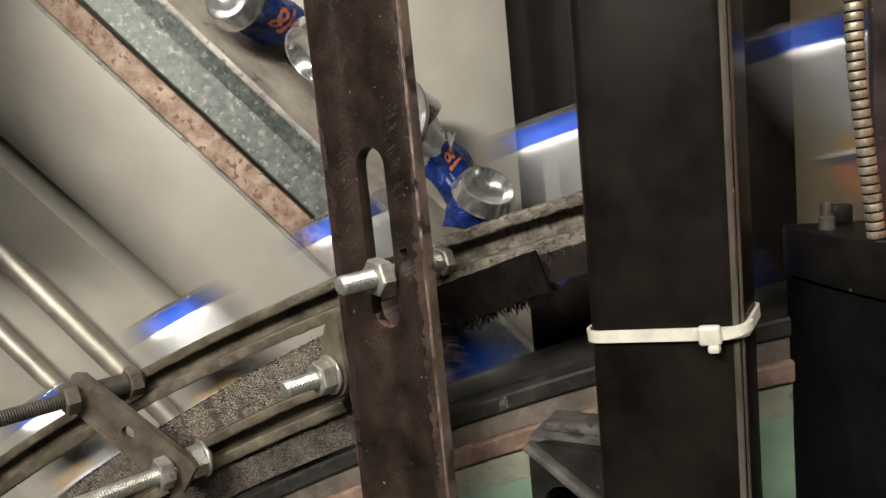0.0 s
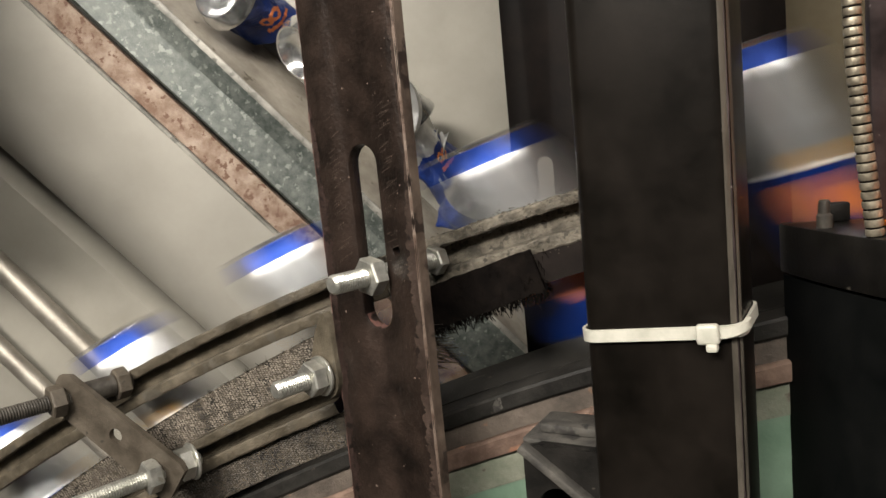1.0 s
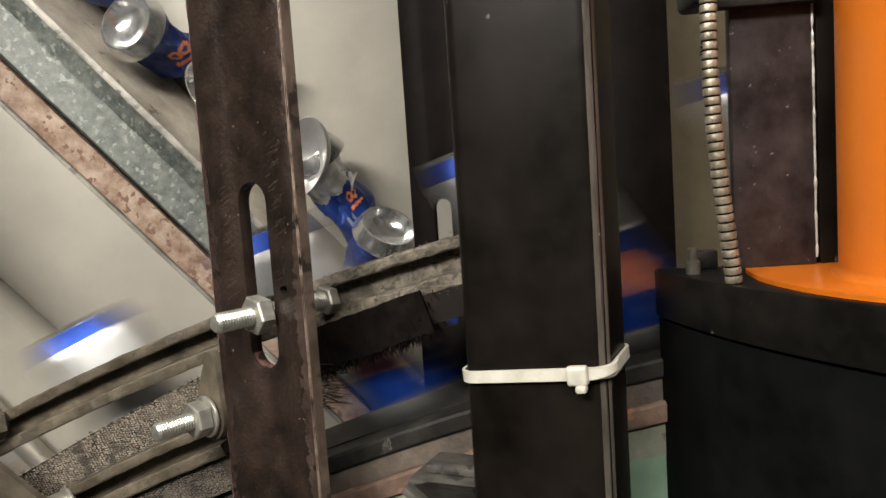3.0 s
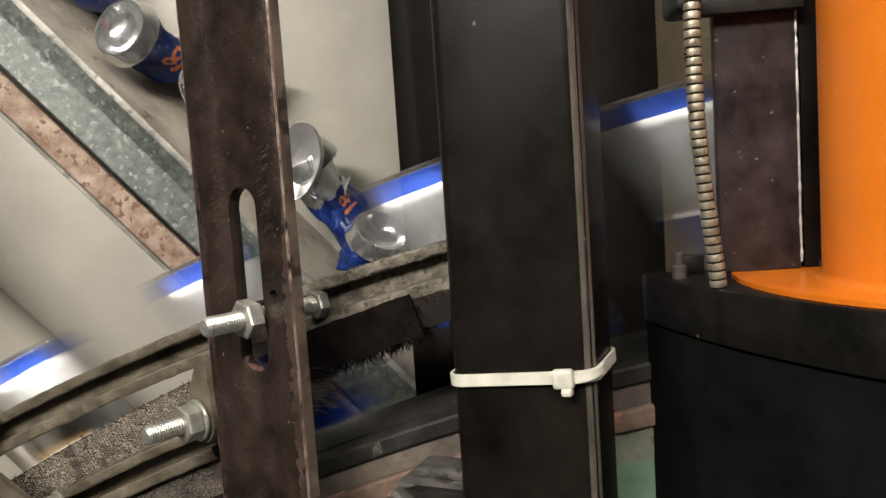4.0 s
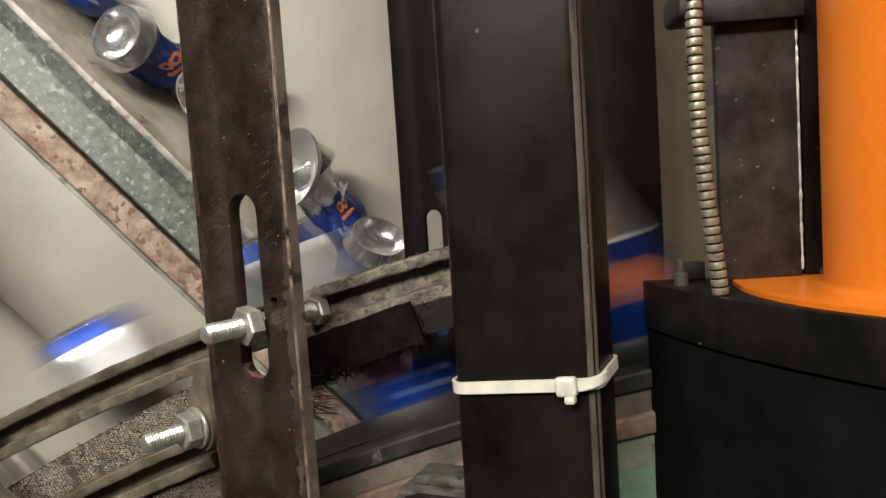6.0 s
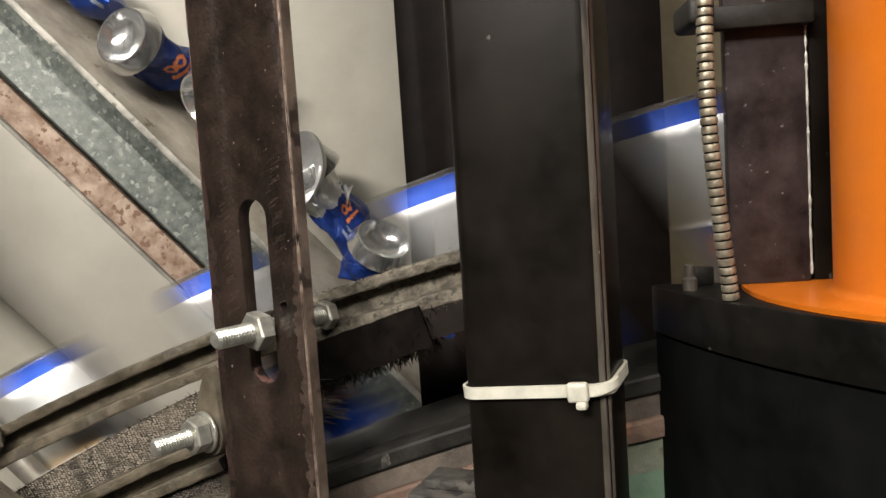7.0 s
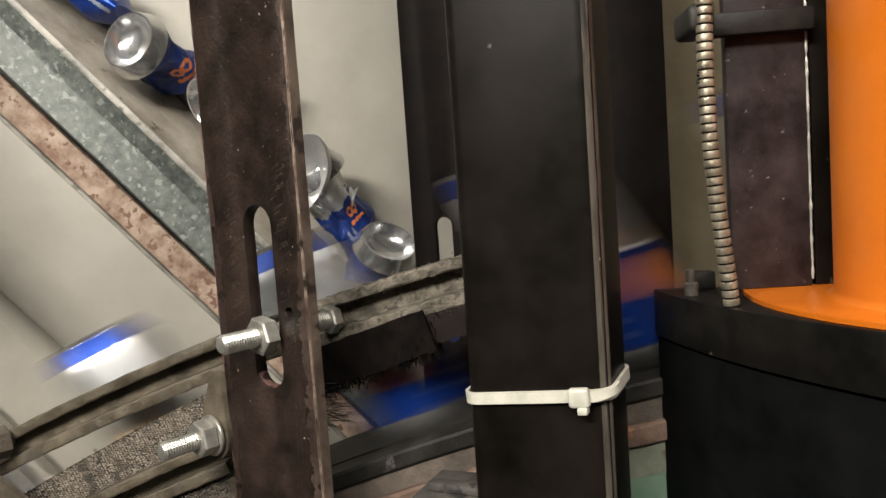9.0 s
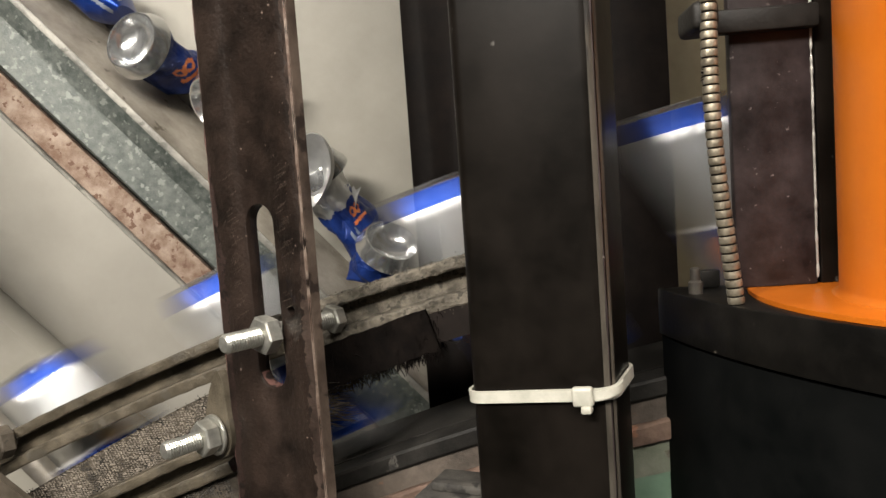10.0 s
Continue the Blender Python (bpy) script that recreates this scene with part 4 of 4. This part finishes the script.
ORANGE = ("orange_print", M_ORPRINT, "worn orange printed shapes")
PALE = ("pale_print", M_PALE, "pale printed stripes")
CY = 0.735
# the first can's pale stripes put its glossy highlight into the colour
crushed_can((-0.262, CY - 0.010, 1.449), (0.76, 0.02, -0.62), 0.100, "crushed blue can lying on the dusty ledge", 3, 0.5, wall=M_BLUE, prints=[(*PALE, stripes_print(-2, 14, 4, 62, 96))])
crushed_can((-0.1725, CY - 0.040, 1.354), (0.40, 0.86, -0.28), 0.085, "crushed blue can, its shiny base turned outward", 5, 0.6, prints=[(*ORANGE, rings_print(2, 40, 7.5, 4.2))])
crushed_can((-0.112, CY - 0.02, 1.300), (0.55, 0.6, 0.35), 0.06, "crushed silver and blue can wedged in the row", 8, 0.7, silver=0.5)
torn = crushed_can((-0.026, CY - 0.020, 1.232), (0.47, 0.36, -0.80), 0.100, "badly crushed can with its silver base torn", 12, 0.75, silver=0.36, spin=60, base=False,
                   prints=[(*ORANGE, rings_print(-16, 50, 6.0, 3.2)), (*PALE, stripes_print(6, 6, 2.5, 62, 78))])
m = torn.matrix_world.inverted() @ pose(-0.0300, 0.684, 1.2290, 0, 0, -18) @ pose(0, 0, 0, 96, 0, 0) @ pose(0, 0, 0, 0, 0, -20) @ Matrix.Diagonal((0.60, 1.0, 1.0, 1))
bm = bmesh.new()
lathe(bm, [(0.0325, -0.010), (0.0352, -0.003), (0.0360, 0.0002), (0.0352, 0.0018), (0.0325, 0.0006), (0.0250, -0.0050), (0.0120, -0.0092), (0.0004, -0.0100)], 48, m, cap=False)
for v in bm.verts:
    v.co += 0.0030 * noise.noise_vector(v.co * 30)
part("torn_base", bm, M_BAREALU, torn, "smooth silver base bent upright")
bm = bmesh.new()
for k, (dx, dz, w, drop, lean) in enumerate(((0.001, 0.000, 0.009, 0.017, 8), (-0.007, 0.003, 0.006, 0.009, -8))):
    q = torn.matrix_world.inverted() @ pose(0.011 + dx, 0.688 - 0.002 * k, 1.212 + dz, 0, lean, -20)
    grid = [[bm.verts.new(q @ Vector((w * (i / 4 - 0.5) * (1 - 0.95 * j / 6), -0.0012 * math.sin(i * 1.3 + j), -drop * j / 6 + 0.002 * math.sin(i * 2.1)))) for i in range(5)] for j in range(7)]
    for r0, r1 in zip(grid, grid[1:]):
        for i in range(4):
            bm.faces.new((r0[i], r0[i + 1], r1[i + 1], r1[i]))
bmesh.ops.solidify(bm, geom=bm.faces[:], thickness=0.0003)
part("torn_foil", bm, M_BAREALU, torn, "torn foil shards")
crushed_can((0.039, CY - 0.040, 1.1565), (-0.30, 0.50, -0.62), 0.04, "crushed blue can, its base turned up", 17, 0.5, silver=0.1)
crushed_can((0.135, CY - 0.02, 1.043), (-0.3, 0.7, 0.4), 0.07, "crushed blue can lower on the ledge", 21, 0.5)

# ---- cans that run on the track ----
def running_can():
    t = thing("beverage_can", "slim empty blue and silver can running along the conveyor", "can", None, "running cans")
    R0 = 0.0325
    def shell(name, prof, material, label=""):
        bm = bmesh.new()
        lathe(bm, prof, 40, cap=False)
        return part(name, bm, material, t, label, angle=50)
    shell("base", [(0.0001, 0.0085), (0.012, 0.007), (0.0200, 0.0028), (0.0228, 0.0003), (0.0243, 0.0), (0.0258, 0.0012), (0.0288, 0.0050), (0.0315, 0.0095), (R0, 0.0135)], M_ALU, "bare aluminium base")
    shell("lower_wall", [(R0, 0.0135), (R0, 0.066)], M_BLUE, "blue printed lower wall")
    shell("white_line", [(R0, 0.066), (R0 + 0.00005, 0.0662), (R0 + 0.00005, 0.0678), (R0, 0.068)], M_WHITE)
    shell("upper_wall", [(R0, 0.068), (R0, 0.1145), (0.0320, 0.1185), (0.0312, 0.1215)], M_SILVER, "silver printed upper wall")
    shell("top_band", [(0.0312, 0.1215), (0.0298, 0.1265), (0.0282, 0.1305), (0.0275, 0.1322)], M_BLUE, "blue band at the neck")
    shell("rim", [(0.0275, 0.1322), (0.0274, 0.1332), (0.0286, 0.1346), (0.0284, 0.1350), (0.0270, 0.1338), (0.0270, 0.1310), (0.0318, 0.115), (0.0318, 0.02), (0.0001, 0.0105)], M_ALU, "open aluminium rim and inside")
    lower_wall = next(c for c in t.children if c.name.startswith("lower_wall"))

    def disc(a, z, r, material, name, label):
        """A round printed patch lying on the wall, at the angle a."""
        bm = bmesh.new()
        rr = R0 + 0.0003
        ring = lambda q: [bm.verts.new((rr * math.cos(a + q * r / R0 * math.cos(2 * math.pi * i / 22)), rr * math.sin(a + q * r / R0 * math.cos(2 * math.pi * i / 22)), z + q * r * math.sin(2 * math.pi * i / 22))) for i in range(22)]
        outer, inner = ring(1.0), ring(0.5)
        mid = bm.verts.new((rr * math.cos(a), rr * math.sin(a), z))
        for i in range(22):
            j = (i + 1) % 22
            bm.faces.new((outer[i], outer[j], inner[j], inner[i]))
            bm.faces.new((inner[i], inner[j], mid))
        part(name, bm, material, lower_wall, label)

    for turn in (0, math.pi):
        disc(turn - 0.42, 0.050, 0.0125, M_ORPRINT, "printed_orange", "orange printed fruit")
        disc(turn + 0.36, 0.044, 0.0120, M_ORPRINT, "printed_orange", "orange printed fruit")
        disc(turn + 0.05, 0.0715, 0.0060, M_YELLOW, "printed_lemon", "yellow printed fruit")
        bm = bmesh.new()
        for k in range(4):
            z = 0.018 + k * 0.0085
            q = [((R0 + 0.0003) * math.cos(turn + 1.15 + da), (R0 + 0.0003) * math.sin(turn + 1.15 + da), z + dz) for da, dz in ((0, 0), (0.10, 0), (0.2, 0), (0.2, 0.0035), (0.10, 0.0035), (0, 0.0035))]
            v = [bm.verts.new(x) for x in q]
            bm.faces.new((v[0], v[1], v[4], v[5]))
            bm.faces.new((v[1], v[2], v[3], v[4]))
        part("upright_lettering", bm, M_LETTER, lower_wall, "white upright lettering bars")
    return t


# the closed circuit: big arc, round the right end, back underneath, round the left end
TH_A, TH_B, TURN_R = arc_angle(-0.47), arc_angle(0.42), 0.15
BASE_R = ARC_R
def circ(th, r, c):
    return Vector((c[0] + r * math.cos(th), c[1] + r * math.sin(th)))


C0 = Vector((ARC_S, ARC_Z))
CA, CB = circ(TH_A, BASE_R - TURN_R, C0), circ(TH_B, BASE_R - TURN_R, C0)
back_dir = (CA - CB).normalized()
back_n = Vector((back_dir.y, -back_dir.x))
if back_n.y > 0:
    back_n = -back_n
TH_N = math.atan2(back_n.y, back_n.x)
LEN = [BASE_R * (TH_A - TH_B), TURN_R * (TH_B - TH_N), (CA - CB).length, TURN_R * (TH_N + 2 * math.pi - TH_A)]
TOTAL = sum(LEN)
COUNT = round(TOTAL / 0.157)
PITCH = TOTAL / COUNT


def circuit(d):
    """Place (s, z) and outward angle at the distance d along the circuit, from the left end of the arc."""
    d %= TOTAL
    if d < LEN[0]:
        th = TH_A - d / BASE_R
        return circ(th, BASE_R, C0), th
    d -= LEN[0]
    if d < LEN[1]:
        th = TH_B - d / TURN_R
        return circ(th, TURN_R, CB), th
    d -= LEN[1]
    if d < LEN[2]:
        return CB + back_n * TURN_R + back_dir * d, TH_N
    d -= LEN[2]
    th = TH_N - d / TURN_R
    return circ(th, TURN_R, CA), th


def can_pose(d, spin):
    (s, z), th = circuit(d)
    up = U * math.cos(th) + Vector((0, 0, 1)) * math.sin(th)
    along = U * math.sin(th) - Vector((0, 0, 1)) * math.cos(th)
    m = Matrix((along, up.cross(along), up)).transposed().to_4x4()
    m.translation = plane_point(s, z, 0.006)
    return m @ pose(0, 0, 0, 0, 0, spin)


bm = bmesh.new()
rings = []
for i in range(260):
    (s_, z_), th = circuit(TOTAL * i / 260)
    up = Vector((math.cos(th), math.sin(th)))
    lo, hi = Vector((s_, z_)) - up * 0.0009, Vector((s_, z_)) - up * 0.0002
    rings.append([bm.verts.new(plane_point(q.x, q.y, off)) for q, off in ((lo, -0.018), (hi, -0.018), (hi, 0.030), (lo, 0.030))])
for i in range(260):
    a, b = rings[i], rings[(i + 1) % 260]
    for j in range(4):
        bm.faces.new((a[j], a[(j + 1) % 4], b[(j + 1) % 4], b[j]))
part("belt", bm, M_BED, bed, "thin black endless belt")

RATE = 31.684  # cans in a second
PHASE = 0.428 / PITCH + 0.241 - RATE * 4.5
CANS = [running_can()]
for i in range(1, COUNT):
    CANS.append(copy_thing(CANS[0], Matrix.Identity(4)))


def run(t):
    """Cans that have passed by the time t; the line's speed sways a little."""
    return PHASE + RATE * t - 0.06 * math.cos(2 * math.pi * t / 10)


def motions():
    rng = random.Random(2)
    for i, c in enumerate(CANS):
        spin = rng.choice((-90, -60, -120, 0, 90, 160, -90, 30))
        walk(c, [(k / 30, can_pose((i + run(k / 30)) * PITCH, spin)) for k in range(301)])


motions()
